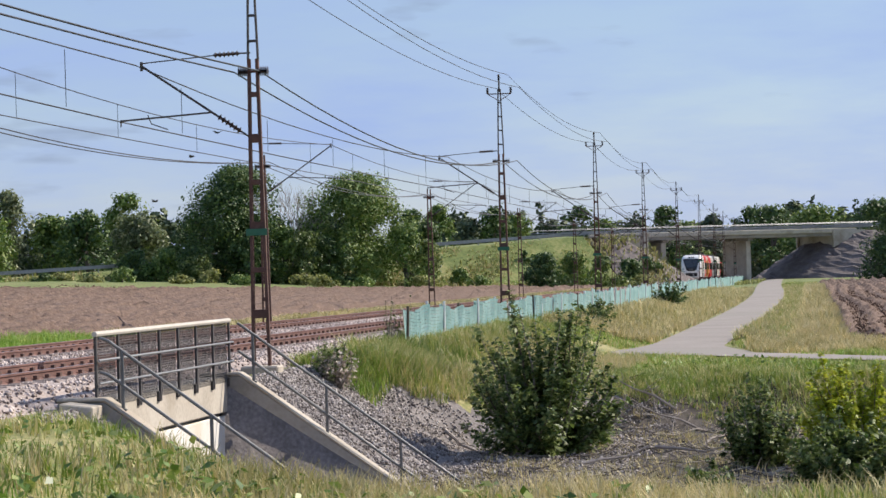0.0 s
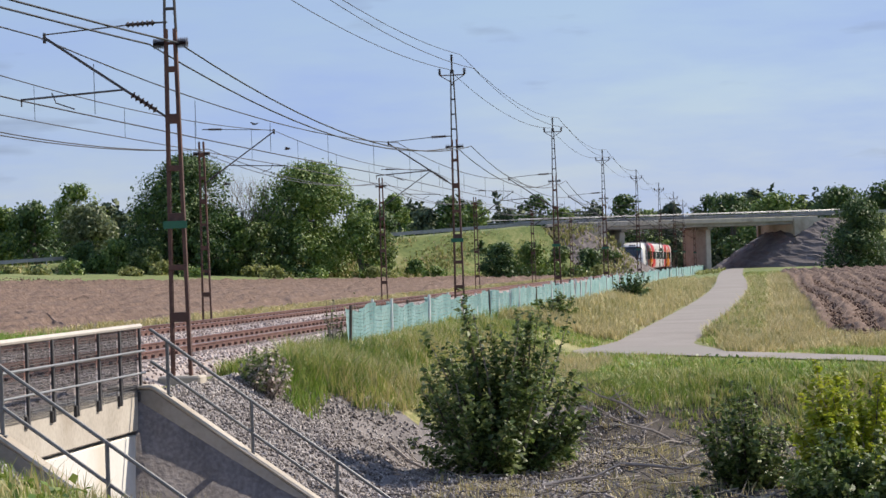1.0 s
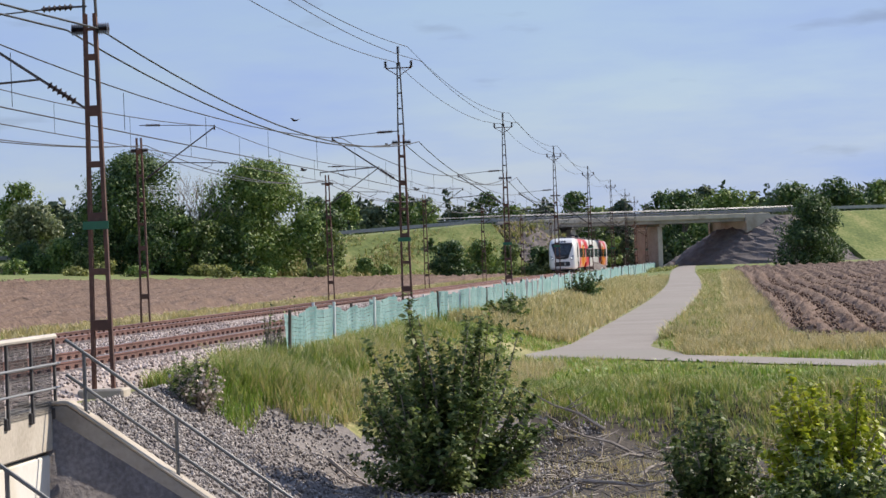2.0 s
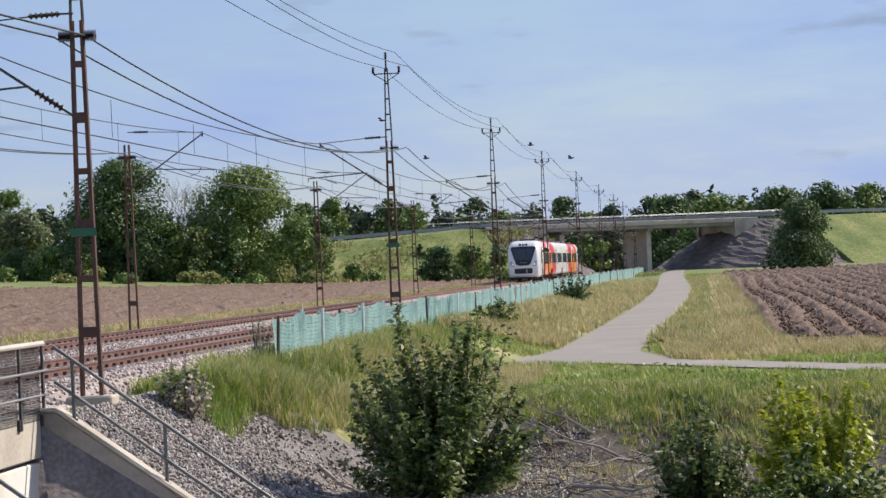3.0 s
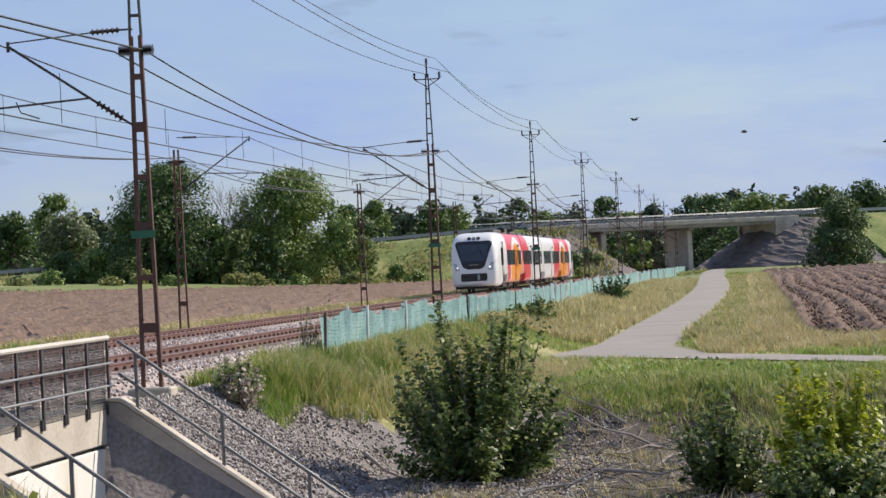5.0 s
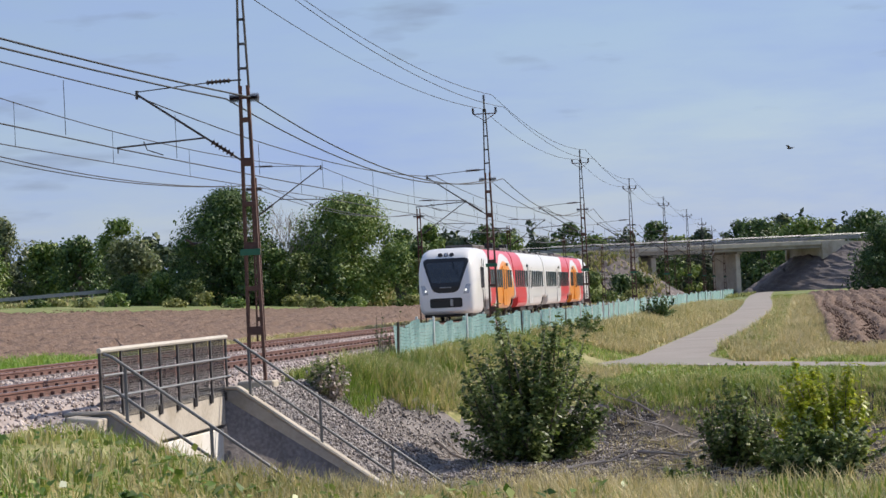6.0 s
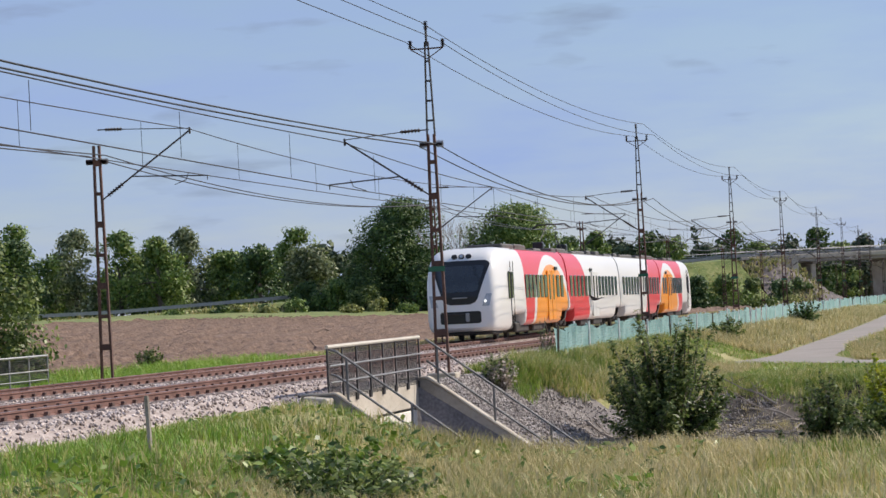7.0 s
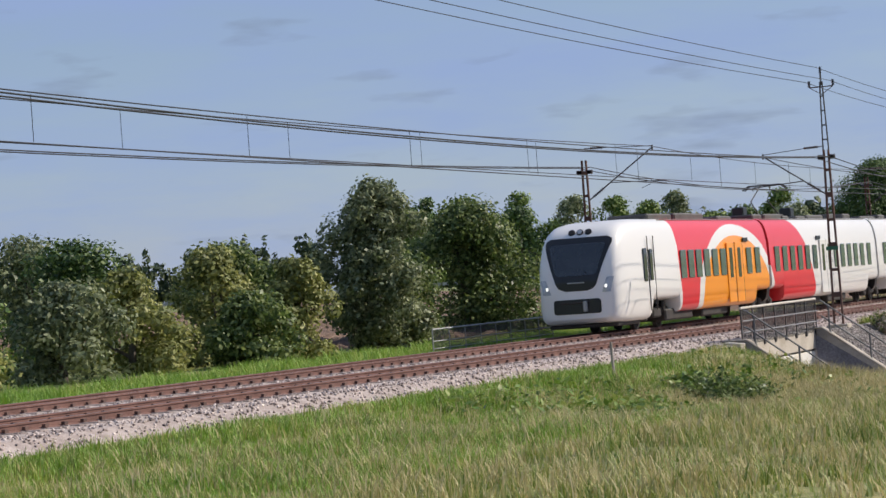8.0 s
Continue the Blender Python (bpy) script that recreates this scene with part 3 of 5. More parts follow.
        for o in (2.95, 4.26, 5.57):
            if o < end:
                m = Mesh()
                m.tube([level(s, o, top(o) - 0.08), level(s, o, top(o) + 0.92)], 0.028, 8)
                m.box(level(s, o, top(o) + 0.06), (0.11, 0.11, 0.03), None, 0.005)
                m.make("post", HANDRAIL, h)

    # railing on the other side of the line
    f = empty("steel_fence", Matrix(), "pale galvanised pipe railing with wire mesh beyond the tracks", "railing")
    ss = np.linspace(-9.0, 2.4, 9)
    for s in ss:
        m = Mesh()
        m.tube([level(s, -9.9, gz(s, -9.9) - 0.1), level(s, -9.9, 0.6)], 0.025, 6)
        m.make("post", GALV, f)
    for z, w in ((0.6, 0.034), (0.2, 0.018), (-0.05, 0.016)):
        m = Mesh()
        m.tube([level(ss[0], -9.9, z), level(ss[-1], -9.9, z)], w, 6)
        m.make("rail_tube", GALV, f)
    for a, b in zip(ss, ss[1:]):
        m = Mesh()
        for q in np.linspace(a, b, 30)[1:-1]:
            m.tube([level(q, -9.9, -0.12), level(q, -9.9, 0.55)], 0.006, 3)
        for z in np.linspace(-0.1, 0.5, 12):
            m.tube([level(a, -9.9, z), level(b, -9.9, z)], 0.006, 3)
        m.make("mesh_screen", DARKSTEEL, f, "thin wire mesh")


build_underpass()


# ---- overhead line ----
NEAR_MASTS = (-78, -1.6, 41.3, 81.7, 119.9, 158.4, 195.4, 230.5, 266, 302, 340, 380)
FAR_MASTS = (-84, 3.6, 48.4, 92.9, 138.5, 184, 229, 274, 319, 364)
NEAR_LIFT, FAR_LIFT = 1.16, 1.10       # the first mast of each row is a taller one
NZ = dict(contact=4.62, carrier=5.72, feed=5.5, top=8.12)
FZ = dict(contact=5.45, carrier=6.7, feed=6.12)


def insulator(m, p, axis, length=0.5, r=0.075, k=0):
    prof = [(0, 0.02)]
    n = 6
    for i in range(n):
        d = length * (i + 0.5) / n
        prof += [(d - length * 0.30 / n, 0.03), (d, r), (d + length * 0.25 / n, 0.03)]
    m.lathe(p, axis, prof + [(length, 0.02)], 8, k)


def legs(ma, height, w0, w1, material):
    for sx in (-1, 1):
        m = Mesh()
        a, b = Vector((sx * w0 / 2, 0, -0.5)), Vector((sx * w1 / 2, 0, height))
        d = b - a
        tilt = Matrix.Rotation(math.atan2(d.x, d.z), 4, "Y")
        mid = (a + b) / 2
        m.box(mid, (0.022, 0.095, d.length), tilt, 0.004)
        for e in (-1, 1):
            m.box(mid + Vector((-sx * 0.025, e * 0.04, 0)), (0.05, 0.014, d.length), tilt)
        m.make("leg", material, ma)
    z, i = 0.75, 0
    while z < height - 0.1:
        w = w0 + (w1 - w0) * (z + 0.5) / (height + 0.5)
        m = Mesh()
        m.box((0, 0, z), (max(w, 0.06), 0.11, 0.17 if i % 2 == 0 else 0.1), None, 0.006)
        m.make("batten", material, ma)
        z += 0.86
        i += 1
    m = Mesh()
    m.box((0, 0, -0.62), (0.75, 0.55, 0.7), None, 0.03)
    m.make("footing", CONC, ma, "concrete footing")


def cantilever(ma, side, reach, stay, foot, reg):
    """The bracket that holds the wires; side: -1 to the left."""
    x = side
    m = Mesh()
    a, b = Vector((x * 0.08, 0, foot)), Vector((x * reach, 0, stay - 0.05))
    d = (b - a).normalized()
    m.tube([a, a + d * 0.25], 0.022, 6)
    m.tube([a + d * 0.78, b], 0.026, 6)
    m.tube([b - Vector((0, 0, 0.1)), b + Vector((0, 0, 0.08))], 0.03, 6)
    m.make("strut", DARKSTEEL, ma)
    m = Mesh()
    insulator(m, a + d * 0.24, d, 0.56, 0.07)
    m.make("insulator", PORCELAIN, ma, "brown ribbed porcelain insulator")
    m = Mesh()
    m.tube([(x * 0.05, 0, stay + 0.12), (x * 0.28, 0, stay + 0.12)], 0.018, 5)
    m.tube([(x * 0.78, 0, stay + 0.10), (x * reach, 0, stay)], 0.013, 5)
    m.make("stay", DARKSTEEL, ma)
    m = Mesh()
    insulator(m, (x * 0.27, 0, stay + 0.12), (x, 0, -0.03), 0.52, 0.06)
    m.make("insulator", PORCELAIN, ma, "brown ribbed porcelain insulator")
    m = Mesh()
    h = a + (b - a) * ((reg - foot) / (stay - foot))
    e = Vector((x * (reach + 0.45), 0, reg - 0.12))
    m.tube([h, e], 0.02, 6)
    m.tube([e + Vector((0, 0, 0.02)), e + Vector((0, 0, -0.12))], 0.014, 5)
    m.tube([e + Vector((-x * 0.55, 0, 0.1)), e + Vector((-x * 0.62, 0, -0.08)), e + Vector((-x * 0.95, 0, -0.20))], 0.012, 5)
    m.make("registration_arm", DARKSTEEL, ma)


def build_near_mast():
    ma = empty("catenary_mast", Matrix(), "tall rusty lattice mast with bracket, crossarm and insulators", "catenary mast", "near masts")
    legs(ma, 5.75, 0.36, 0.2, RUST)
    m = Mesh()
    for y in (-1, 1):
        m.tube([(y * 0.1, 0, 5.7), (y * 0.04, 0, 8.1)], 0.026, 5)
    for z in (6.1, 6.6, 7.1, 7.6, 8.0):
        m.box((0, 0, z), (0.2 - 0.05 * (z - 6), 0.06, 0.05))
    m.tube([(0, 0, 8.0), (0, 0, 8.42)], 0.03, 6)
    m.make("top_pole", DARKSTEEL, ma)
    m = Mesh()
    m.tube([(-0.42, 0, 7.92), (0.42, 0, 7.92)], 0.02, 5)
    m.tube([(-0.42, 0, 7.92), (0, 0, 7.66)], 0.014, 5)
    m.tube([(0.42, 0, 7.92), (0, 0, 7.66)], 0.014, 5)
    m.make("crossarm", RUST, ma)
    m = Mesh()
    m.tube([(-0.28, 0, 5.5), (0.28, 0, 5.5)], 0.028, 6)
    m.make("lower_crossarm", RUST, ma)
    for x, z in ((-0.42, 7.93), (0.42, 7.93), (0, 8.4)):
        m = Mesh()
        insulator(m, (x, 0, z), (0, 0, 1), 0.22, 0.07)
        m.make("pin_insulator", PORCELAIN, ma)
    for x in (-1, 1):
        m = Mesh()
        insulator(m, (x * 0.09, 0, 5.5), (x, 0, 0), 0.22, 0.10)
        m.make("insulator", PORCELAIN, ma)
    cantilever(ma, -1, 2.25, 5.75, 4.2, 4.75)
    m = Mesh()
    m.box((0, -0.14, 2.35), (0.42, 0.015, 0.13), None, 0.003)
    m.make("sign_plate", GREENSIGN, ma, "small green plate")
    return ma


def build_far_mast():
    ma = empty("catenary_mast", Matrix(), "rusty lattice mast with bracket over the far track", "catenary mast", "far masts")
    legs(ma, 6.4, 0.36, 0.2, RUST)
    m = Mesh()
    m.tube([(-0.3, 0, 5.95), (0.3, 0, 5.95)], 0.028, 6)
    m.make("crossarm", RUST, ma)
    for x in (-1, 1):
        m = Mesh()
        insulator(m, (x * 0.12, 0, 5.95), (x, 0, 0), 0.2, 0.09)
        m.make("insulator", PORCELAIN, ma)
    cantilever(ma, 1, 2.75, 6.72, 4.85, 5.5)
    return ma


SHIFT = {-1.6: 0.12, 41.3: -0.31, 81.7: -0.3, 119.9: -0.26, 195.4: 0.25, 230.5: 0.3}     # masts a little out of line


def place_masts(make, where, o, lift):
    ma = make()
    for i, s in enumerate(where):
        m = Matrix.Translation(at(s, o + SHIFT.get(s, 0.0))) @ Matrix.Rotation(radians(turn_at(s)), 4, "Z")
        if i == 0:
            ma.matrix_basis = m @ Matrix.Diagonal((1, 1, lift, 1))
        else:
            copy_thing(ma, m @ Matrix.Diagonal((1, 1, 1 / lift, 1)))


place_masts(build_near_mast, NEAR_MASTS, 2.0, NEAR_LIFT)
place_masts(build_far_mast, FAR_MASTS, -8.6, FAR_LIFT)


def hang(masts, a, b, u, z, sag):
    """The height of a wire between two masts."""
    lift = NEAR_LIFT if masts is NEAR_MASTS else FAR_LIFT
    first = a == masts[0]
    top = z * (lift if first else 1)
    return top + (z - top) * u - 4 * sag * u * (1 - u) * (0.9 if first else 1.0)


def wire(name, masts, o, z, sag, r, label):
    m = Mesh()
    pts = []
    for a, b in zip(masts, masts[1:]):
        for i in range(16):
            u = i / 16
            pts.append(at(a + (b - a) * u, o, hang(masts, a, b, u, z, sag)))
    pts.append(at(masts[-1], o, z))
    m.tube(pts, r, 4)
    tagged(m.make(name, WIRE), label, "wire", "overhead wires")


def droppers(masts, o, zc, zm, sag):
    m = Mesh()
    for a, b in zip(masts, masts[1:]):
        n = max(3, int((b - a) / 8))
        for i in range(n):
            u = (i + 0.5) / n
            s = a + (b - a) * u
            m.tube([at(s, o, hang(masts, a, b, u, zc, 0.04)), at(s, o, hang(masts, a, b, u, zm, sag))], 0.008, 3)
    tagged(m.make("droppers", WIRE), "thin vertical dropper wires of the overhead line", "wire", kind="stuff")


wire("contact_wire", NEAR_MASTS, -0.6, NZ["contact"], 0.04, 0.014, "contact wire over the near track")
wire("carrier_wire", NEAR_MASTS, -0.25, NZ["carrier"], 0.42, 0.014, "carrier wire sagging over the near track")
droppers(NEAR_MASTS, -0.42, NZ["contact"], NZ["carrier"], 0.42)
wire("contact_wire", FAR_MASTS, -5.75, FZ["contact"], 0.04, 0.014, "contact wire over the far track")
wire("carrier_wire", FAR_MASTS, -5.85, FZ["carrier"], 0.42, 0.014, "carrier wire sagging over the far track")
droppers(FAR_MASTS, -5.8, FZ["contact"], FZ["carrier"], 0.42)
wire("feeder_cable", NEAR_MASTS, 1.74, NZ["feed"], 0.75, 0.017, "feeder cable sagging between the masts")
wire("feeder_cable", NEAR_MASTS, 2.26, NZ["feed"], 0.8, 0.017, "feeder cable sagging between the masts")
wire("feeder_cable", NEAR_MASTS, 1.58, NZ["top"], 0.5, 0.011, "thin power cable on the mast tops")
wire("feeder_cable", NEAR_MASTS, 2.42, NZ["top"], 0.5, 0.011, "thin power cable on the mast tops")
wire("feeder_cable", NEAR_MASTS, 2.0, 8.6, 0.5, 0.011, "thin power cable on the mast tops")
wire("feeder_cable", FAR_MASTS, -8.85, FZ["feed"], 0.6, 0.017, "feeder cable beyond the far track")
wire("feeder_cable", FAR_MASTS, -8.35, FZ["feed"], 0.62, 0.017, "feeder cable beyond the far track")


# ---- plastic net fence ----
def build_fence():
    f = empty("net_fence", Matrix(), "teal plastic net fence sagging between thin posts", "fence")
    o, s, i = 2.95, 11.0, 0
    ends = []
    while s < 330:
        ends.append(s)
        s += 3.1 if i < 3 else 3.4 + RNG.uniform(-0.5, 0.5)
        i += 1
    def top(s):
        return 1.06 + 0.05 * math.sin(s * 1.9) + 0.06 * math.sin(s * 0.53)
    base = lambda s: gz(s, o) - 0.03
    for j, s in enumerate(ends):
        m = Mesh()
        lean = RNG.uniform(-0.05, 0.05)
        m.tube([level(s, o, base(s) - 0.2), level(s + lean, o + lean, base(s) + top(s) + 0.06)], 0.035, 6)
        m.make("post", [SIGNWHITE, BARK][j == 0 or j % 5 == 3], f)
    for a, b in zip(ends, ends[1:]):
        m = Mesh()
        n = 12
        near = a < 70
        cols = []
        for i in range(n + 1):
            u = i / n
            s = a + (b - a) * u
            sag = 0.045 * 4 * u * (1 - u) * (1 + 0.5 * math.sin(a * 3))
            bow = 0.06 * math.sin(u * 9 + a) + 0.04 * math.sin(u * 23 + 2 * a)
            cols.append([level(s, o + bow * (0.3 + v), base(s) + (top(s) - sag) * v) for v in np.linspace(0, 1, 7)])
        if near:
            # a woven net: narrow strips both ways
            for c0, c1 in zip(cols, cols[1:]):
                for k in range(6):
                    for w in range(2):
                        u0, u1 = w / 2, w / 2 + 0.40
                        p = [c0[k].lerp(c0[k + 1], u0), c1[k].lerp(c1[k + 1], u0), c1[k].lerp(c1[k + 1], u1), c0[k].lerp(c0[k + 1], u1)]
                        m.face(p)
                for w in range(3):
                    u0, u1 = w / 3, w / 3 + 0.2
                    for k in range(6):
                        m.face([c0[k].lerp(c1[k], u0), c0[k].lerp(c1[k], u1), c0[k + 1].lerp(c1[k + 1], u1), c0[k + 1].lerp(c1[k + 1], u0)])
        else:
            for c0, c1 in zip(cols[::3], cols[3::3]):
                for k in range(0, 6, 2):
                    m.face([c0[k], c1[k], c1[k + 2], c0[k + 2]])
        m.make("net", NETM, f)


build_fence()


# ---- vegetation ----
def leaf_mesh(name, centres, normals, size, material, parent=None, long=1.5):
    """Small pointed leaves at the centres, turned at random about the normals."""
    n = len(centres)
    nr = normals + RNG.normal(0, 0.55, (n, 3))
    nr /= np.linalg.norm(nr, axis=1, keepdims=True) + 1e-9
    a = np.cross(nr, RNG.normal(0, 1, (n, 3)))
    a /= np.linalg.norm(a, axis=1, keepdims=True) + 1e-9
    b = np.cross(nr, a)
    sz = size * RNG.uniform(0.55, 1.35, (n, 1))
    v = np.stack([centres - a * sz * long * 0.5, centres + b * sz * 0.42 + nr * sz * 0.12, centres + a * sz * long * 0.5, centres - b * sz * 0.42 + nr * sz * 0.12], 1)
    f = np.arange(n * 4).reshape(n, 4)
    return raw_mesh(name, v.reshape(-1, 3), f, material, parent)


def crown_points(n, blobs, shell=0.55):
    """Points inside many balls, denser near their skins: blobs of (centre, radii)."""
    c = np.array([b[0] for b in blobs], float)
    r = np.array([b[1] for b in blobs], float)
    w = r.prod(1) ** (2 / 3)
    k = RNG.choice(len(blobs), n, p=w / w.sum())
    d = RNG.normal(0, 1, (n, 3))
    d /= np.linalg.norm(d, axis=1, keepdims=True)
    rad = np.clip(np.abs(RNG.normal(0.47 + shell * 0.45, 0.19, (n, 1))), 0, 1.04)
    return c[k] + d * r[k] * rad, d


def crown_blobs(height, width, base, count, rng, top=0.5):
    """Balls that make an uneven crown from base to height."""
    out = []
    for i in range(count * 2):
        u = rng.uniform(0, 1)
        z = base + (height - base) * u
        k = math.sin(math.pi * min(1, (0.12 + 0.88 * u) ** top)) ** 0.6 if u < 0.97 else 0.25
        a, q = rng.uniform(0, 6.283), rng.uniform(0.15, 1.0)
        r = width * rng.uniform(0.08, 0.21)
        out.append(((math.cos(a) * q * k * width * 0.5, math.sin(a) * q * k * width * 0.5, min(z, height - r * 0.8)), (r, r, r * rng.uniform(0.7, 1.0))))
    return out


def tree(name, place, height, width, leaves, size, material, seed, label, base=0.12, count=26, top=0.55, category="tree", trunk=0.0, group=""):
    rng = random.Random(seed)
    t = empty(name, Matrix.Translation(place), label, category, group)
    blobs = crown_blobs(height, width, height * base, count, rng, top)
    c, d = crown_points(leaves, blobs)
    c[:, 2] = np.maximum(c[:, 2], 0.05)
    leaf_mesh("crown", c, d + np.array((0, 0, 0.35)), size, material, t)
    m = Mesh()
    r0 = trunk or width * 0.035
    lean = rng.uniform(-0.3, 0.3)
    m.tube([(0, 0, -0.4), (lean * 0.3, 0, height * 0.3), (lean, lean * 0.5, height * 0.62)], [r0, r0 * 0.75, r0 * 0.35], 7)
    for i in range(7):
        b = blobs[i % len(blobs)][0]
        h = height * rng.uniform(0.12, 0.45)
        m.tube([(lean * 0.3, 0, h), (b[0] * 0.5, b[1] * 0.5, (h + b[2]) / 2 + 0.1), b], [r0 * 0.45, r0 * 0.28, r0 * 0.1], 5)
    m.make("trunk", BARK, t)
    return t


def shrub(name, place, height, width, leaves, size, material, seed, label, stems=14, spread=0.5, category="shrub"):
    """A bush of upright stems, with leaves along them and a loose outline."""
    rng = np.random.default_rng(seed)
    t = empty(name, Matrix.Translation(place), label, category)
    m = Mesh()
    pts = []
    for i in range(stems * 6):
        main = i < stems * 2
        a, q = rng.uniform(0, 6.283), rng.uniform(0.05, 1) ** 0.65
        h = height * (rng.uniform(0.62, 1.04) if main else rng.uniform(0.2, 0.8)) * (1 - 0.42 * q * q)
        tip = np.array((math.cos(a) * q * width * 0.5, math.sin(a) * q * width * 0.5, h))
        foot = tip * np.array((0.16, 0.16, 0)) + rng.normal(0, 0.05, 3) * (1, 1, 0)
        mid = foot * 0.35 + tip * 0.65 - np.array((0, 0, 0.10 * h * q)) + rng.normal(0, 0.07, 3)
        if main or i % 3 == 0:
            m.tube([foot - (0, 0, 0.1), mid, tip], [0.02 * height / 2, 0.011 * height / 2, 0.004], 4)
        u = rng.uniform(0.02 if not main else 0.2, 1.0, leaves // (stems * 6)) ** 0.8
        line = np.where(u[:, None] < 0.65, foot + (mid - foot) * (u[:, None] / 0.65), mid + (tip - mid) * ((u[:, None] - 0.65) / 0.35))
        pts.append(line + rng.normal(0, 1, line.shape) * width * (0.012 + 0.045 * (1 - u[:, None])))
    m.make("stem", TWIG, t)
    c = np.concatenate(pts)
    c[:, 2] = np.maximum(c[:, 2], 0.03)
    leaf_mesh("foliage", c, np.tile((0, 0, 0.9), (len(c), 1)) + c * (0.5 / width), size, material, t)
    return t


def on(s, o, dz=0.0):
    return level(s, o, gz(s, o) + dz)


def blades(name, n, place, height, width, material, label, per=5):
    """Grass in tufts of thin bent blades."""
    c, scale = place(n)
    n = len(c)
    c = np.repeat(c, per, 0) + RNG.normal(0, 0.06, (n * per, 3)) * (1, 1, 0)
    h = height * np.repeat(scale, per) * RNG.uniform(0.5, 1.25, n * per)
    a = RNG.uniform(0, 6.283, n * per)
    out = np.stack([np.cos(a), np.sin(a), np.zeros_like(a)], -1)
    side = np.stack([-np.sin(a), np.cos(a), np.zeros_like(a)], -1) * (width * RNG.uniform(0.6, 1.3, (n * per, 1)))
    bend_ = RNG.uniform(0.12, 1.0, (n * per, 1)) * h[:, None]
    mid = c + out * bend_ * 0.35 + np.array((0, 0, 1)) * h[:, None] * 0.6
    tip = c + out * bend_ + np.array((0, 0, 1)) * h[:, None]
    v = np.stack([c - side, c + side, mid + side * 0.7, tip, mid - side * 0.7], 1)
    f0 = np.arange(n * per)[:, None] * 5
    tri = np.concatenate([f0 + np.array((0, 1, 2)), f0 + np.array((0, 2, 4)), f0 + np.array((4, 2, 3))])
    return tagged(raw_mesh(name, v.reshape(-1, 3), tri, material), label, "grass", kind="stuff")


def strip(s0, s1, o0, o1, avoid=None, power=1.0):
    def place(n):
        s = s0 + (s1 - s0) * RNG.uniform(0, 1, n) ** power
        o = RNG.uniform(o0, o1, n)
        patch = 0.5 + 0.5 * np.sin(s * 0.83 + 1.7 * np.sin(o * 0.7)) * np.sin(o * 1.1 + 0.6 * np.sin(s * 0.5))
        keep = RNG.uniform(0, 1, n) < 0.45 + 0.55 * patch
        if avoid is not None:
            keep &= ~avoid(s, o)
        s, o, patch = s[keep], o[keep], patch[keep]
        x, y = grid_xy(s, o)
        return np.stack([x, y, ground_z(s, o) - 0.02], -1), 0.6 + 0.6 * patch
    return place


def no_hollow(s, o):
    w = 0.5 * np.sin(s * 1.7 + o)
    return ((s > -17.3 + w) & (s < np.clip(2.6 + 0.95 * (o - 3), 2.2, 10.3) + 0.6 * w) & (o < 16.5 + w)) | (o < 2.7)


def no_path(s, o):
    mid = 8.7 + 0.7 * np.sin((s - 60) * 0.02) * smooth(300, 60, s) - 2.0 * smooth(150, 363, s)
    br = (s < 33) & (s > 8) & (np.abs(o - (7.6 + 15.0 * (30.5 - s) / 21)) < 1.65)
    return (np.abs(o - mid) < 1.4 + 1.1 * smooth(38, 28, s)) & (s > 27) | br


# ---- grass ----
blades("grass", 30000, strip(-70, -15, 2.8, 30, no_hollow), 0.26, 0.011, BLADE, "mixed green and straw-coloured rough grass", 6)
blades("grass", 16000, strip(-66, -26, 3.0, 11), 0.24, 0.010, GREENBLADE, "short fresh green grass beside the ballast", 6)
blades("grass", 11000, strip(-62, -15, 4.5, 26, no_hollow), 0.36, 0.009, STRAW, "tall dry grass", 6)
blades("grass", 4000, strip(-34, -15, 5.6, 12, no_hollow), 0.4, 0.009, STRAW, "pale dry grass above the underpass", 6)
blades("grass", 5000, strip(-6, 30, 2.6, 4.6, no_hollow), 0.42, 0.012, BLADE, "rough tall grass by the fence", 6)
blades("grass", 17000, strip(1, 48, 3.2, 20, lambda s, o: no_hollow(s, o) | no_path(s, o)), 0.19, 0.013, BLADE, "rough grass along the railway bank", 6)
blades("grass", 7000, strip(3, 40, 3.0, 18, lambda s, o: no_hollow(s, o) | no_path(s, o)), 0.17, 0.012, GREENBLADE, "green grass along the railway bank", 6)
blades("grass", 12000, strip(40, 200, 2.8, 13, no_path, 1.6), 0.38, 0.02, STRAW, "dry tall grass beside the path", 5)
blades("grass", 9000, strip(40, 240, 9.5, 13.2, no_path, 1.4), 0.3, 0.02, BLADE, "grass verge between the path and the field", 5)
blades("grass", 1900, strip(1.5, 10, 2.05, 3.8), 0.34, 0.011, BLADE, "rough grass around the foot of the mast", 6)
blades("grass", 900, strip(1.5, 10, 2.2, 3.8), 0.3, 0.011, GREENBLADE, "green grass around the foot of the mast", 6)
blades("grass", 5000, strip(33, 200, 12.0, 13.7, no_path, 1.5), 0.5, 0.022, STRAW, "tall straw-coloured grass along the field's edge", 5)
blades("grass", 3500, strip(27, 36, 10.5, 18, no_path), 0.34, 0.014, STRAW, "dry grass in front of the dark field", 6)
blades("grass", 4500, strip(258, 305, -70, 6), 0.5, 0.06, OLIVE, "rough olive grass on the far bank", 5)
blades("grass", 9000, strip(-40, 32, -14.2, -9.0), 0.34, 0.013, GREENBLADE, "green verge beyond the tracks", 5)
blades("grass", 6000, strip(28, 260, -11.9, -9.2, None, 1.3), 0.26, 0.025, STRAW, "dry rough verge beyond the far track", 5)
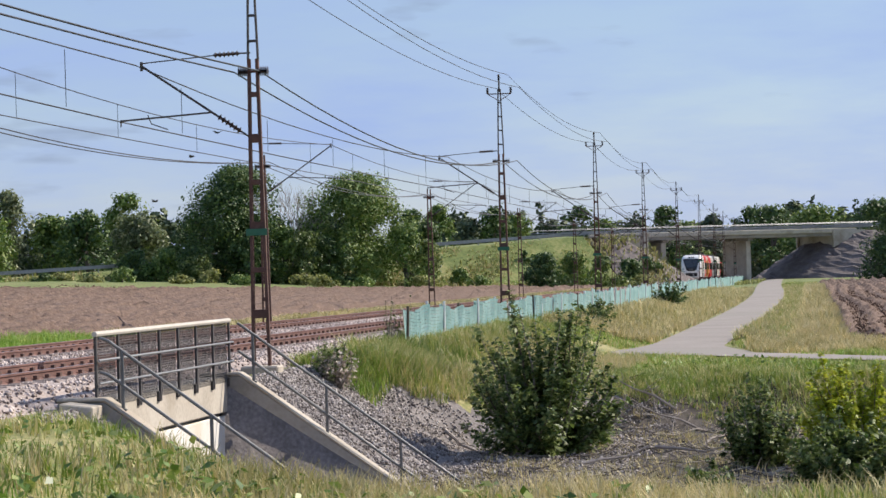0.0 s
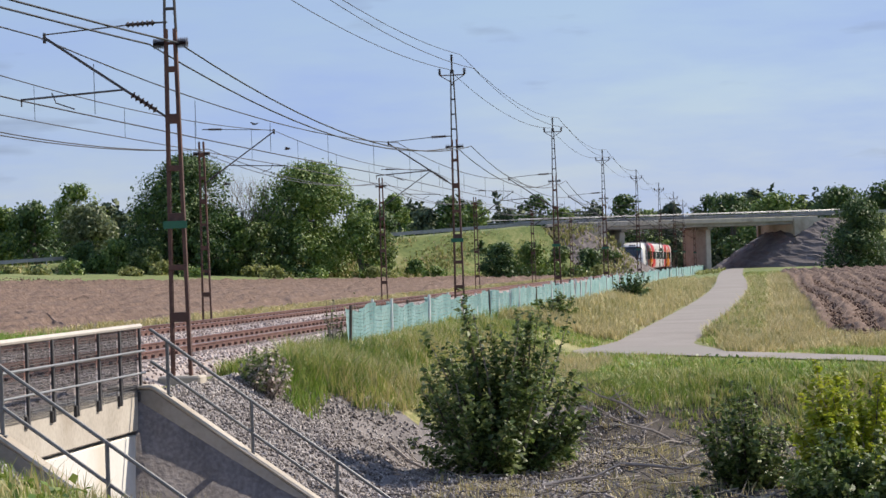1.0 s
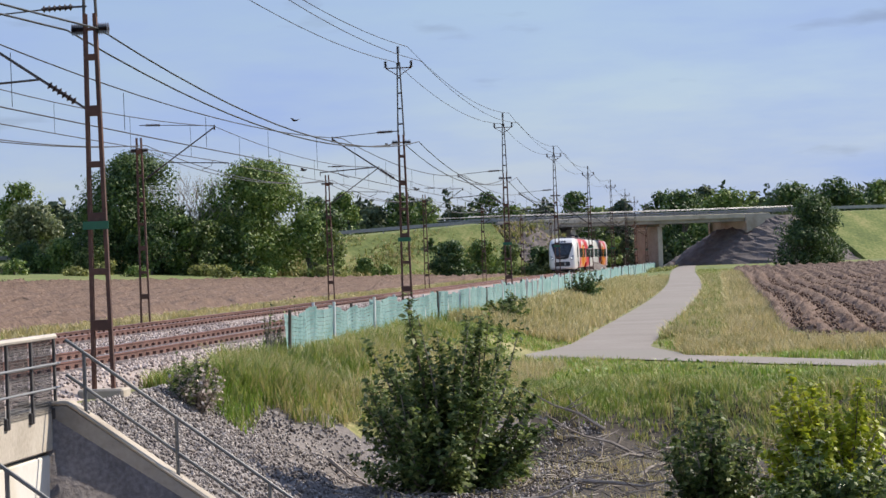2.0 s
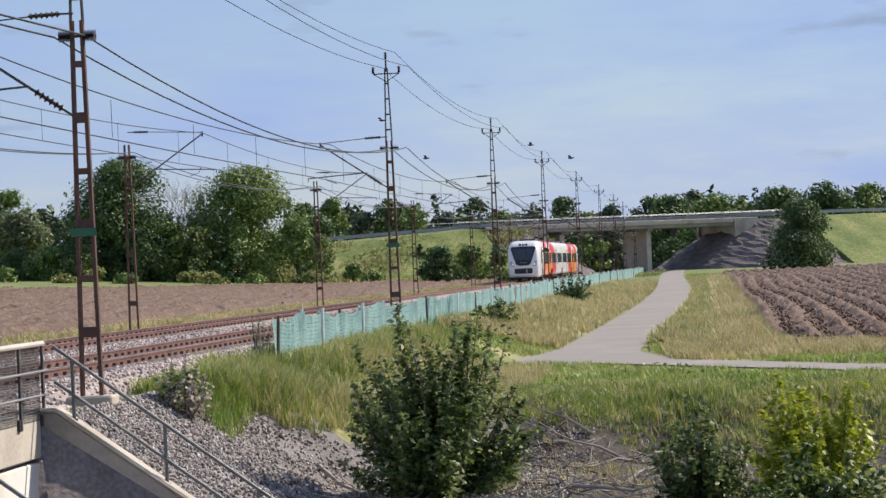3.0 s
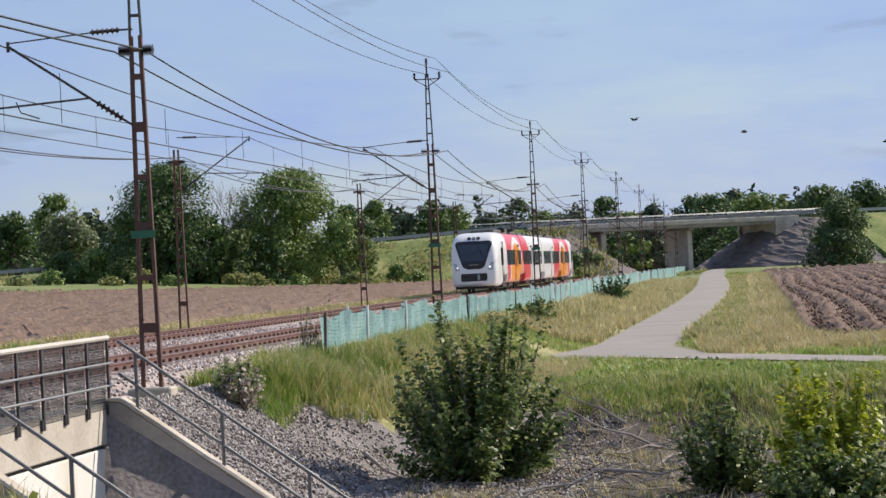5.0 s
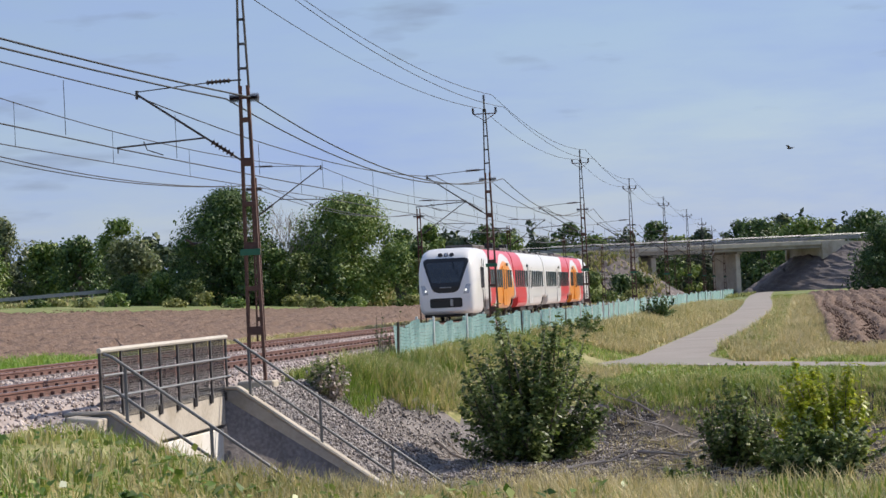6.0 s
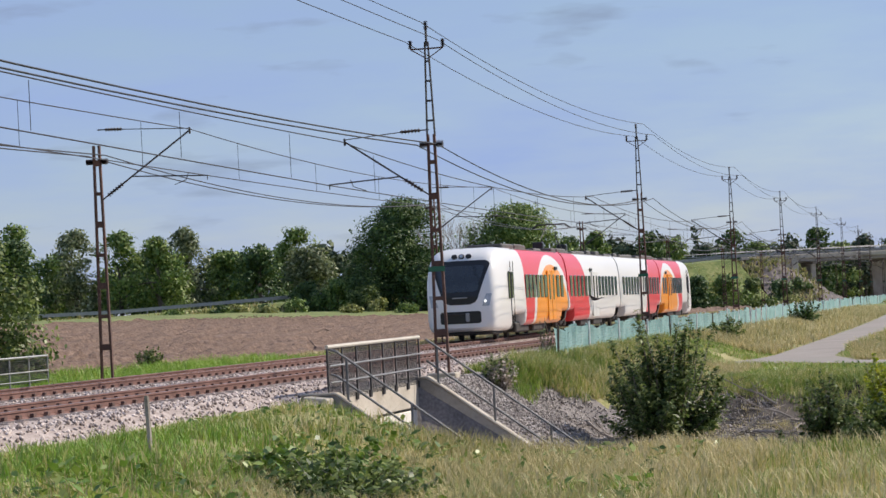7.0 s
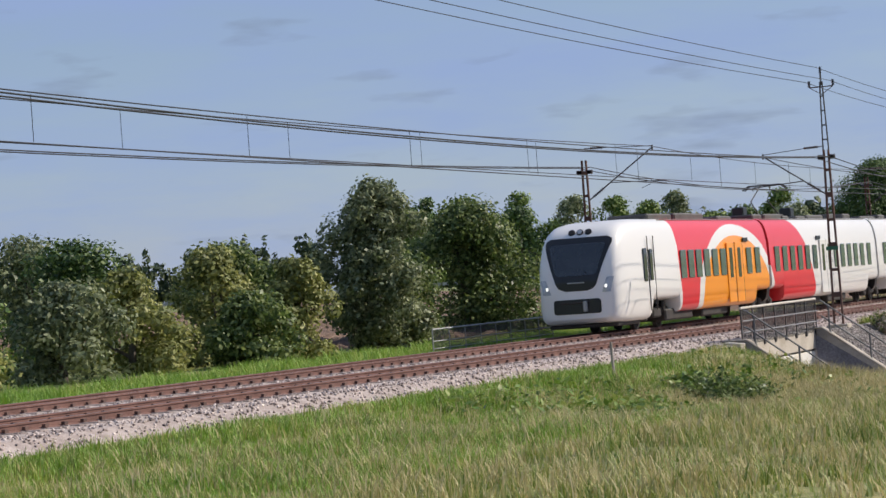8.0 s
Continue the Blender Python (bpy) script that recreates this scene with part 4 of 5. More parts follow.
blades("grass", 2500, strip(8, 60, 1.9, 3.1), 0.5, 0.012, BLADE, "weeds along the fence", 6)


blades("grass", 6500, strip(-4, 15, 2.6, 9, no_hollow), 0.28, 0.011, BLADE, "thick rough grass above the stony bank", 7)
blades("grass", 3500, strip(-2, 24, 2.6, 8, no_hollow), 0.42, 0.009, STRAW, "pale seed heads in the rough grass", 6)
blades("grass", 4500, strip(8.3, 13.5, 7, 18), 0.26, 0.012, BLADE, "rough grass on the lip of the hollow", 7)
blades("grass", 3500, strip(-14, 10.5, 6.4, 17), 0.2, 0.01, STRAW, "sparse dead grass in the hollow", 6)
blades("grass", 6000, strip(258, 300, -75, -16), 0.7, 0.06, STRAW, "tall dry grass at the field's far edge", 6)
blades("grass", 4000, strip(262, 300, -75, -16), 0.8, 0.07, GREENBLADE, "green scrub at the field's far edge", 6)


def broad_leaves(name, s0, s1, o0, o1, n, label, size=0.16, h=0.32):
    s, o = RNG.uniform(s0, s1, n), RNG.uniform(o0, o1, n)
    k = np.sin(s * 2.1) * np.sin(o * 1.7 + 1) > -0.2
    s, o = s[k], o[k]
    x, y = grid_xy(s, o)
    c = np.stack([x, y, ground_z(s, o) + RNG.uniform(0.04, h, len(s))], -1)
    tagged(leaf_mesh(name, c, np.tile((0, 0, 1.0), (len(c), 1)), size, DOCK, None, 1.7), label, "weeds", kind="stuff")


broad_leaves("weeds", -26, -15.5, 2.9, 6.5, 900, "broad-leaved weeds on the bank", 0.085, 0.16)
broad_leaves("weeds", -34, -19, 5, 11, 1500, "broad dock leaves in the rough grass", 0.11, 0.28)
broad_leaves("weeds", -42, -33, 4.2, 8.5, 1500, "broad dock leaves beside the ballast", 0.12, 0.32)
broad_leaves("weeds", 11, 24, 4.5, 12, 500, "low broad-leaved weeds", 0.08, 0.16)

# ---- bushes by the hollow ----
shrub("bush", on(1.5, 7.3, -0.1), 3.6, 3.6, 22000, 0.085, LEAFM, 3, "dense dark green willow bush on the stony bank", 20)
shrub("bush", on(-3.0, 11.8, -0.05), 2.0, 1.7, 6000, 0.075, LEAFM, 5, "dark green bush in the hollow", 14)
shrub("bush", on(-8.2, 13.4, 0), 1.45, 2.2, 8000, 0.08, LEAFM, 8, "wide dark bush in the hollow", 16)
shrub("bush", on(-4.2, 13.5, 0), 2.5, 2.2, 8500, 0.085, SUNLITLEAF, 9, "bush with yellow-green leaves coloured as sunlit", 14)
shrub("bush", on(-11.0, 11.2, 0), 0.9, 1.3, 2500, 0.07, LEAFM, 12, "low bush in the hollow", 9)
shrub("flower_bush", on(1.2, 2.95, 0), 1.05, 1.2, 1300, 0.06, LEAFM, 11, "small flowering bush beside the mast", 10)
shrub("flower_bush", on(1.0, 3.05, 0), 1.1, 1.2, 900, 0.06, FLOWER, 13, "faded pale flower heads of a small bush", 9)
shrub("sapling", on(11.2, 2.5, 0), 1.5, 0.7, 260, 0.06, LEAFM, 14, "thin sapling at the fence end", 5)
shrub("sapling", on(14.8, 2.5, 0), 1.6, 0.8, 300, 0.06, LEAFM, 15, "thin sapling behind the fence", 5)
shrub("bush", on(47, 4.4, 0), 1.1, 1.8, 2200, 0.09, LEAFM, 16, "green bush beside the fence", 9)
shrub("bush", on(96, 4.6, 0), 1.6, 2.4, 1800, 0.12, TREEM, 17, "bush at the path's verge", 9)
shrub("bush", on(22, -13.5, 0), 1.1, 1.1, 1600, 0.07, LEAFM, 18, "single small bush at the field's edge", 9)
shrub("bush", on(-31.5, 7.0, 0), 0.95, 3.0, 2600, 0.09, LEAFM, 21, "tangle of dark bramble in the grass", 12)
shrub("bush", on(-29.5, 6.2, 0), 0.9, 2.8, 2600, 0.10, DOCK, 20, "tangle of bramble leaves in the grass", 9)


def sticks(n):
    m = Mesh()
    rng = random.Random(4)
    for i in range(n):
        s, o = rng.uniform(-13, 9, ), rng.uniform(6, 15.5)
        a, l = rng.uniform(0, 6.28), rng.uniform(0.3, 1.3)
        b, c = (s + math.cos(a) * l, o + math.sin(a) * l), (s + math.cos(a) * l * 0.5, o + math.sin(a) * l * 0.5 + 0.05)
        m.tube([on(s, o, 0.04), on(*c, 0.10), on(*b, rng.uniform(0.03, 0.3))], [0.014, 0.01, 0.004], 4)
    tagged(m.make("twigs", TWIG), "dry twigs strewn over the dark soil", "twigs", kind="stuff")


sticks(950)


def branch_thing(s, o, l, a, rise, seed):
    rng = random.Random(seed)
    m = Mesh()
    d = Vector((math.cos(a), math.sin(a)))
    p = [on(s + d.x * l * u, o + d.y * l * u, 0.08 + rise * u + 0.06 * math.sin(u * 7)) for u in (0, 0.3, 0.6, 1)]
    m.tube(p, [0.04, 0.032, 0.024, 0.01], 6)
    for i in range(5):
        q = p[1].lerp(p[3], rng.random())
        m.tube([q, q + Vector((rng.uniform(-0.5, 0.5), rng.uniform(-0.5, 0.5), rng.uniform(0.05, 0.45)))], [0.014, 0.004], 4)
    tagged(m.make("branch", DEADWOOD), "bleached bare branch lying in the hollow", "branch", "branches")


for i, (s, o, l, a, rise) in enumerate(((6.5, 10.6, 2.2, -2.4, 0.1), (7.6, 10.2, 1.7, -2.0, 0.5), (-2.5, 8.4, 1.6, 1.1, 0.3), (-5.2, 6.9, 2.2, 2.5, 0.0), (3.0, 5.0, 1.5, 2.0, 0.1), (-8.5, 8.0, 1.8, 0.4, 0.05), (5.2, 11.6, 1.5, 2.6, 0.4), (7.9, 11.2, 1.9, -2.8, 0.35), (8.2, 9.6, 1.6, -1.7, 0.3), (0.5, 9.6, 1.7, 1.6, 0.15), (-4.0, 9.6, 1.9, 2.9, 0.1), (2.5, 10.4, 1.6, 0.5, 0.25), (-9.5, 9.4, 1.6, 1.9, 0.1))):
    branch_thing(s, o, l, a, rise, i)
m = Mesh()
m.lathe(on(7.2, 4.3, -0.05), (0.1, 0.2, 1), [(0, 0.24), (0.12, 0.27), (0.2, 0.22), (0.24, 0.05)], 9)
tagged(m.make("boulder", STONE), "flat brownish boulder on the bank", "boulder")
m = Mesh()
m.tube([level(-30.8, 4.2, -0.7), level(-30.75, 4.15, 0.42)], 0.035, 6)
tagged(m.make("marker_stake", DEADWOOD), "pale weathered wooden stake beside the track", "stake")

# ---- trees beyond the line ----
tree("willow", on(0.6, -16.2), 6.6, 4.4, 21000, 0.13, SILVER, 31, "tall grey-green willow beyond the tracks", 0.05, 34, 0.7)
tree("willow", on(12.0, -17.2), 5.9, 7.0, 26000, 0.13, LEAFM, 32, "broad dark green bush-like tree beyond the tracks", 0.03, 40, 0.45)
tree("willow", on(6.0, -18.5), 4.6, 5.0, 11000, 0.13, LEAFM, 33, "dark bushy willow beyond the tracks", 0.03, 26, 0.5)
for i, (s, o, h, w, mt) in enumerate(((-5.6, -16.6, 3.7, 3.8, OLIVE), (-9.5, -16.4, 2.6, 3.6, LEAFM), (-7, -19, 4.3, 5.0, OLIVE), (-3.0, -20.5, 4.4, 4.6, LEAFM), (-12.5, -19.5, 3.6, 4.6, OLIVE), (-18.5, -18.5, 3.3, 4.6, SILVER), (-25, -20, 3.4, 5.4, OLIVE), (-32, -21, 3.4, 5.6, TREEM2), (-13, -27, 5.0, 6.0, TREEM2), (-24, -30, 4.9, 7.0, TREEM), (-2, -30, 5.3, 6.0, SILVER), (-36, -31, 5.0, 7.0, TREEM2), (-7, -25, 4.8, 6.0, TREEM), (3, -24, 4.6, 5.5, LEAFM), (-18, -24, 4.2, 6.0, TREEM2), (-30, -25, 4.2, 6.0, TREEM2), (-42, -26, 4.2, 6.5, TREEM), (-48, -21, 3.2, 6.0, TREEM2))):
    tree("bush", on(s, o), h, w, 7500, 0.14, mt, 40 + i, "dense leafy bush beyond the tracks", 0.02, 24, 0.5, category="shrub", group="bushes beyond the tracks")


def far_at(x, y, z=None):
    """The ground under a place given by x and y."""
    v = Vector((x - BX, y - BY))
    s = v.x * math.sin(HEAD) + v.y * math.cos(HEAD)
    o = v.x * math.cos(HEAD) - v.y * math.sin(HEAD) - float(bend(s))
    return Vector((x, y, gz(s, o) - 0.1 if z is None else z))


tree("oak", far_at(-25.2, 309), 14.3, 13.8, 32000, 0.25, TREEM, 61, "tall dark green broadleaf tree beyond the field", 0.1, 60, 0.75)
tree("oak", far_at(-10.8, 313), 13.8, 14.5, 30000, 0.25, TREEM2, 62, "round green broadleaf tree beyond the field", 0.1, 56, 0.7)
tree("oak", far_at(-50.5, 396), 10.5, 7.0, 4000, 0.40, TREEM, 63, "round dark tree beyond the field", 0.1, 24, 0.65)
tree("oak", far_at(-2.5, 345), 8.5, 6.0, 3000, 0.36, TREEM, 64, "tree behind the hedge", 0.1, 20, 0.65)
tree("oak", far_at(51.6, 296), 8.0, 8.2, 17000, 0.22, TREEM, 65, "broad dark green tree beside the bridge", 0.02, 56, 0.5)
for i, (x, y, h, w) in enumerate(((-37, 305, 3.8, 5), (-33, 304, 4.2, 6), (-29.5, 302, 3.2, 5), (-23, 305, 6.5, 8), (-19.5, 307, 7.0, 7), (-16.5, 305, 6.5, 7), (-14, 306, 6.0, 6), (-5, 310, 8.0, 7), (-2.5, 311, 6.0, 5), (11, 290, 4.4, 5), (14.5, 296, 4.4, 6), (18, 300, 4.0, 5), (22, 312, 3.6, 5), (1.5, 314, 2.4, 3), (-18, 315, 2.6, 4))):
    tree("hedge_bush", far_at(x, y), h, w, 3000, 0.26, (TREEM, TREEM2, LEAFM)[i % 3], 70 + i, "leafy bush under the trees beyond the field", 0.02, 26, 0.5, category="shrub", group="hedge")
for i in range(16):
    x, y = -98 + 3.9 * i + 2.0 * math.sin(i * 5), 334 + 7 * math.sin(i * 2.3)
    h = 12.6 - 0.22 * i + 1.9 * math.sin(i * 1.9)
    tree("tree", far_at(x, y), h, 9.0, 4200, 0.36, (TREEM2, TREEM, TREEM2, SILVER)[i % 4], 100 + i, "broadleaf tree at the meadow's edge", 0.04, 34, 0.5, group="trees at the meadow")


for i in range(15):
    x = -40 + 4.4 * i + 1.5 * math.sin(i * 4.1)
    y = 298 + 0.25 * x + 6 * math.sin(i * 2.7)
    tree("hedge_bush", far_at(x, y), 0.9 + 0.9 * abs(math.sin(i * 1.7)), 3.6, 700, 0.24, (OLIVE, TREEM2, OLIVE)[i % 3], 150 + i, "low scrubby bush on the grassy bank", 0.02, 12, 0.5, category="shrub", group="hedge")


def dead_tree(place, height, seed):
    rng = random.Random(seed)
    m = Mesh()

    def grow(p, d, l, r, depth):
        q = p + d * l
        m.tube([p, p.lerp(q, 0.5) + Vector((rng.uniform(-1, 1), rng.uniform(-1, 1), 0)) * l * 0.06, q], [r, r * 0.8, r * 0.55], 4, caps=False)
        if depth:
            for i in range(3):
                e = (d + Vector((rng.uniform(-0.7, 0.7), rng.uniform(-0.7, 0.7), rng.uniform(0.0, 0.5)))).normalized()
                grow(p.lerp(q, rng.uniform(0.6, 1.0)), e, l * rng.uniform(0.55, 0.8), r * 0.55, depth - 1)

    for i in range(4):
        grow(place + Vector((rng.uniform(-2, 2), 0, 0)), Vector((rng.uniform(-0.25, 0.25), 0, 1)).normalized(), height * 0.38, 0.13, 4)
    tagged(m.make("dead_tree", DEADWOOD), "bare dead tree with pale branches beyond the field", "tree")


dead_tree(far_at(-17.6, 311), 14, 3)


def woods(name, pts, height, n, size, material, label, spiky=0.0):
    """A band of far trees along a line of places."""
    rng = np.random.default_rng(len(name) + n)
    pts = np.array(pts, float)
    blobs = []
    seg = np.linalg.norm(np.diff(pts, axis=0), axis=1)
    total = seg.sum()
    for i in range(int(total / 1.3)):
        d = rng.uniform(0, total)
        k = int(np.searchsorted(np.cumsum(seg), d))
        k = min(k, len(seg) - 1)
        u = (d - (np.cumsum(seg)[k] - seg[k])) / seg[k]
        x, y = pts[k] + (pts[k + 1] - pts[k]) * u + rng.normal(0, 4, 2)
        h = height * rng.uniform(0.72, 1.08)
        g = far_at(x, y).z
        if rng.uniform() < spiky:
            for q in range(6):
                blobs.append(((x, y, g + h * (0.2 + 0.16 * q)), (2.0 - 0.3 * q, 2.0 - 0.3 * q, h * 0.12)))
        else:
            for q in range(7):
                r = rng.uniform(1.4, 2.6)
                blobs.append(((x + rng.normal(0, 1.3), y + rng.normal(0, 1.3), g + h * rng.uniform(0.02, 0.85)), (r, r, r)))
    c, d = crown_points(n, blobs, 0.7)
    tagged(leaf_mesh(name, c, d, size, material), label, "woods", kind="stuff")


woods("far_woods", [(-260, 420), (-150, 450), (-60, 470), (-30, 470), (20, 470)], 12.0, 90000, 0.85, WOODS, "dark band of mixed far woodland", 0.35)
woods("far_woods", [(20, 470), (45, 480), (80, 490), (150, 520)], 12.5, 40000, 0.85, WOODS, "woodland beyond the bridge", 0.1)
woods("far_woods", [(52, 415), (66, 420), (110, 450), (170, 480)], 11.5, 36000, 0.7, WOODS, "trees behind the road embankment", 0.1)


for i in range(11):
    x, y = 50 + 8.6 * i, 398 + 3.5 * i + 6 * math.sin(i * 2.1)
    tree("skyline_tree", far_at(x, y), 11.4 + 0.9 * math.sin(i * 3.3) + (1.6 if i in (3, 6) else 0), 11.5 + 1.5 * math.sin(i * 1.3), 4200, 0.42, (TREEM, TREEM2, TREEM)[i % 3], 400 + i, "round leafy tree behind the road embankment", 0.05, 34, 0.6, group="trees behind the road")
for i in range(15):
    x, y = -6 + 4.6 * i, 425 + 10 * math.sin(i * 1.9)
    tree("skyline_tree", far_at(x, y), 11.4 + 1.3 * math.sin(i * 2.3), 8.0, 2600, 0.45, (TREEM, TREEM2, WOODS)[i % 3], 430 + i, "leafy tree in the wood beyond the bridge", 0.05, 26, 0.6, group="trees behind the road")


# ---- road bridge ----
BR = [Vector(p) for p in ((-130, 286, 1.7), (-60, 303, 1.8), (-12, 326, 3.7), (23.5, 343.5, 5.35), (52.2, 359, 5.45), (96, 385, 5.5), (190, 440, 5.5))]


def build_bridge():
    b = empty("road_bridge", Matrix(), "long concrete road bridge with steel railing over the railway", "bridge")
    p, q = BR[3], BR[4]
    d = (q - p).normalized()
    side = Vector((d.y, -d.x, 0)).normalized()
    ang = math.atan2(d.y, d.x)
    rot = Matrix.Rotation(ang, 4, "Z")
    mid = (p + q) / 2
    length = (q - p).length

    def block(name, along, across, z0, z1, la, lc, material, label="", bevel=0.05):
        m = Mesh()
        c = mid + d * along + side * across
        m.box((c.x, c.y, (z0 + z1) / 2), (la, lc, z1 - z0), rot, bevel)
        return m.make(name, material, b, label)

    block("deck", 0, 0, 4.45, 5.3, length + 1, 7.6, CONC_GREY, "grey concrete deck")
    for e in (-1, 1):
        block("edge_beam", 0, e * 3.9, 4.9, 5.5, length + 6, 0.45, CONC, "pale concrete edge beam")
    for a in (-length * 0.36, length * 0.06):
        block("pier", a, 0, -2.0, 4.12, 0.8, 5.6, CONC, "broad concrete wall pier", 0.08)
        block("pier_cap", a, 0, 4.1, 4.449, 0.9, 6.6, CONC_GREY)
    for a in (-length / 2, length / 2):
        block("abutment", a, 0, 2.6, 5.2, 1.6, 8.0, CONC, "pale concrete abutment")
    for e in (-1, 1):
        m = Mesh()
        for z in (6.25, 5.9, 5.65):
            m.tube([mid + d * (-length / 2 - 12) + side * e * 3.95 + Vector((0, 0, z - mid.z)), mid + d * (length / 2 + 12) + side * e * 3.95 + Vector((0, 0, z - mid.z))], 0.05, 4)
        m.make("railing", GALV, b)
        m = Mesh()
        n = 34
        for i in range(n):
            c = mid + d * ((i / (n - 1) - 0.5) * (length + 20)) + side * e * 3.95
            m.tube([(c.x, c.y, 5.3), (c.x, c.y, 6.25)], 0.05, 4)
        m.make("baluster_row", GALV, b)["kind"] = "stuff"

    for name, line in (("embankment_west", BR[:3] + [p - d * 9]), ("embankment_east", [q + d * 9] + BR[5:])):
        m = Mesh()
        rows = []
        for i, c in enumerate(line):
            t = (line[min(i + 1, len(line) - 1)] - line[max(i - 1, 0)]).normalized()
            sd = Vector((t.y, -t.x, 0)).normalized()
            rows.append([Vector((c.x, c.y, 0)) + sd * w + Vector((0, 0, z)) for w, z in ((16, -1.4), (5, c.z - 0.15), (0, c.z), (-5, c.z - 0.15), (-16, -1.4))])
        for a, e in zip(rows, rows[1:]):
            for j in range(4):
                n = 14
                for k in range(n):
                    u, v = k / n, (k + 1) / n
                    m.face([a[j].lerp(e[j], u), a[j + 1].lerp(e[j + 1], u), a[j + 1].lerp(e[j + 1], v), a[j].lerp(e[j], v)])
        m.face(rows[0])
        m.face(rows[-1][::-1])
        tagged(m.make(name, MEADOW), "grassy road embankment leading to the bridge", "embankment", kind="structure")
    rng = np.random.default_rng(12)
    for c, sgn in ((p, -1), (q, 1)):
        m = Mesh()
        n, k = 40, 26
        pts = []
        for i in range(n + 1):
            a = -math.pi * 0.6 + math.pi * 1.2 * i / n
            for j in range(k + 1):
                u = j / k
                # from the crown beside the deck's end down to the foot
                r0, r1 = Vector((4.0, 4.6)), Vector((14.5, 16.5))
                r = r0.lerp(r1, u)
                w = c + d * sgn * 5.5 - d * sgn * r.x * math.cos(a) + side * r.y * math.sin(a)
                z = 5.15 + (-1.75 - 5.15) * u + (0 if u in (0, 1) else rng.normal(0, 0.10))
                pts.append((w.x + rng.normal(0, 0.08), w.y + rng.normal(0, 0.08), z))
        m.v = pts
        for i in range(n):
            for j in range(k):
                q0 = i * (k + 1) + j
                m.f.append((q0, q0 + 1, q0 + k + 2, q0 + k + 1))
                m.k.append(0)
        tagged(m.make("bridge_slope", SLOPE), "crushed stone slope under the bridge end, darkened as in shade", "slope", kind="structure")
        # pale wing wall at the deck's end
        for e in (-1, 1):
            m = Mesh()
            w0, w1 = c - d * sgn * 1.2 + side * e * 4.05, c + d * sgn * 4.2 + side * e * 4.05
            for o in (0, 0.35):
                f = [Vector((w0.x, w0.y, 5.25)), Vector((w1.x, w1.y, 5.25)), Vector((w1.x, w1.y, 4.75)), Vector((w0.x, w0.y, 2.9))]
                m.face([v + side * e * o for v in (f if o else f[::-1])])
            m.face([Vector((w0.x, w0.y, 2.9)), Vector((w0.x, w0.y, 5.25)), Vector((w0.x, w0.y, 5.25)) + side * e * 0.35, Vector((w0.x, w0.y, 2.9)) + side * e * 0.35])
            m.face([Vector((w0.x, w0.y, 2.9)), Vector((w1.x, w1.y, 4.75)), Vector((w1.x, w1.y, 4.75)) + side * e * 0.35, Vector((w0.x, w0.y, 2.9)) + side * e * 0.35])
            m.make("wing_wall", CONC, b, "pale wedge-shaped concrete wing wall")


build_bridge()

def bank_place(n):
    """Tufts on the near slope of the western embankment."""
    u = RNG.uniform(0.0, 3.0, n)
    k = np.minimum(u.astype(int), 2)
    a, b = np.array([tuple(v) for v in BR[:3]])[k], np.array([tuple(v) for v in BR[1:4]])[k]
    c = a + (b - a) * (u - k)[:, None]
    t = (b - a)[:, :2] / np.linalg.norm((b - a)[:, :2], axis=1, keepdims=True)
    w = RNG.uniform(5, 16, n)
    z = c[:, 2] - 0.15 + (-1.4 - c[:, 2] + 0.15) * (w - 5) / 11
    keep = np.sin(u * 19 + w * 0.7) + RNG.normal(0, 0.5, n) > -0.3
    return np.stack([c[:, 0] + t[:, 1] * w, c[:, 1] - t[:, 0] * w, z], -1)[keep], RNG.uniform(0.5, 1.2, keep.sum())


blades("grass", 9000, bank_place, 0.55, 0.07, OLIVE, "rough olive grass on the road embankment", 4)
blades("grass", 4500, bank_place, 0.6, 0.06, STRAW, "dry grass on the road embankment", 4)

# scrub on the slope of the western embankment
slope_rng = random.Random(77)
for i in range(15):
    u = slope_rng.uniform(0, 1.95)
    a, b = (BR[1], BR[2]) if u < 1 else (BR[2], BR[3])
    c = a.lerp(b, u % 1.0)
    t = (b - a).normalized()
    w = slope_rng.uniform(6.5, 14)
    z = c.z - 0.15 + (-1.4 - c.z + 0.15) * (w - 5) / 11
    p = Vector((c.x + t.y * w, c.y - t.x * w, max(z, far_at(c.x + t.y * w, c.y - t.x * w).z) - 0.1))
    tree("slope_bush", p, slope_rng.uniform(0.6, 1.7), slope_rng.uniform(2.0, 4.0), 700, 0.24, (TREEM2, OLIVE, TREEM)[i % 3], 300 + i, "scrubby bush on the grassy embankment", 0.02, 10, 0.5, category="shrub", group="scrub on the embankment")


def guard_rail(line, label):
    g = empty("guard_rail", Matrix(), label, "guard rail", "guard rails")
    pts = [Vector(p) for p in line]
    m = Mesh()
    for a, b in zip(pts, pts[1:]):
        m.face([a, b, b + Vector((0, 0, 0.42)), a + Vector((0, 0, 0.42))])
        m.face([a + Vector((0, 0.08, 0.08)), b + Vector((0, 0.08, 0.08)), b + Vector((0, 0.08, 0.34)), a + Vector((0, 0.08, 0.34))])
        m.face([a + Vector((0, 0, 0.42)), b + Vector((0, 0, 0.42)), b + Vector((0, 0.1, 0.40)), a + Vector((0, 0.1, 0.40))])
    m.make("beam", GALV, g)
    for a, b in zip(pts, pts[1:]):
        n = max(2, int((b - a).length / 4))
        for i in range(n):
            c = a.lerp(b, i / n)
            p = Mesh()
            p.box(c + Vector((0, 0.16, -0.3)), (0.12, 0.08, 1.3))
            p.make("post", GALV, g)


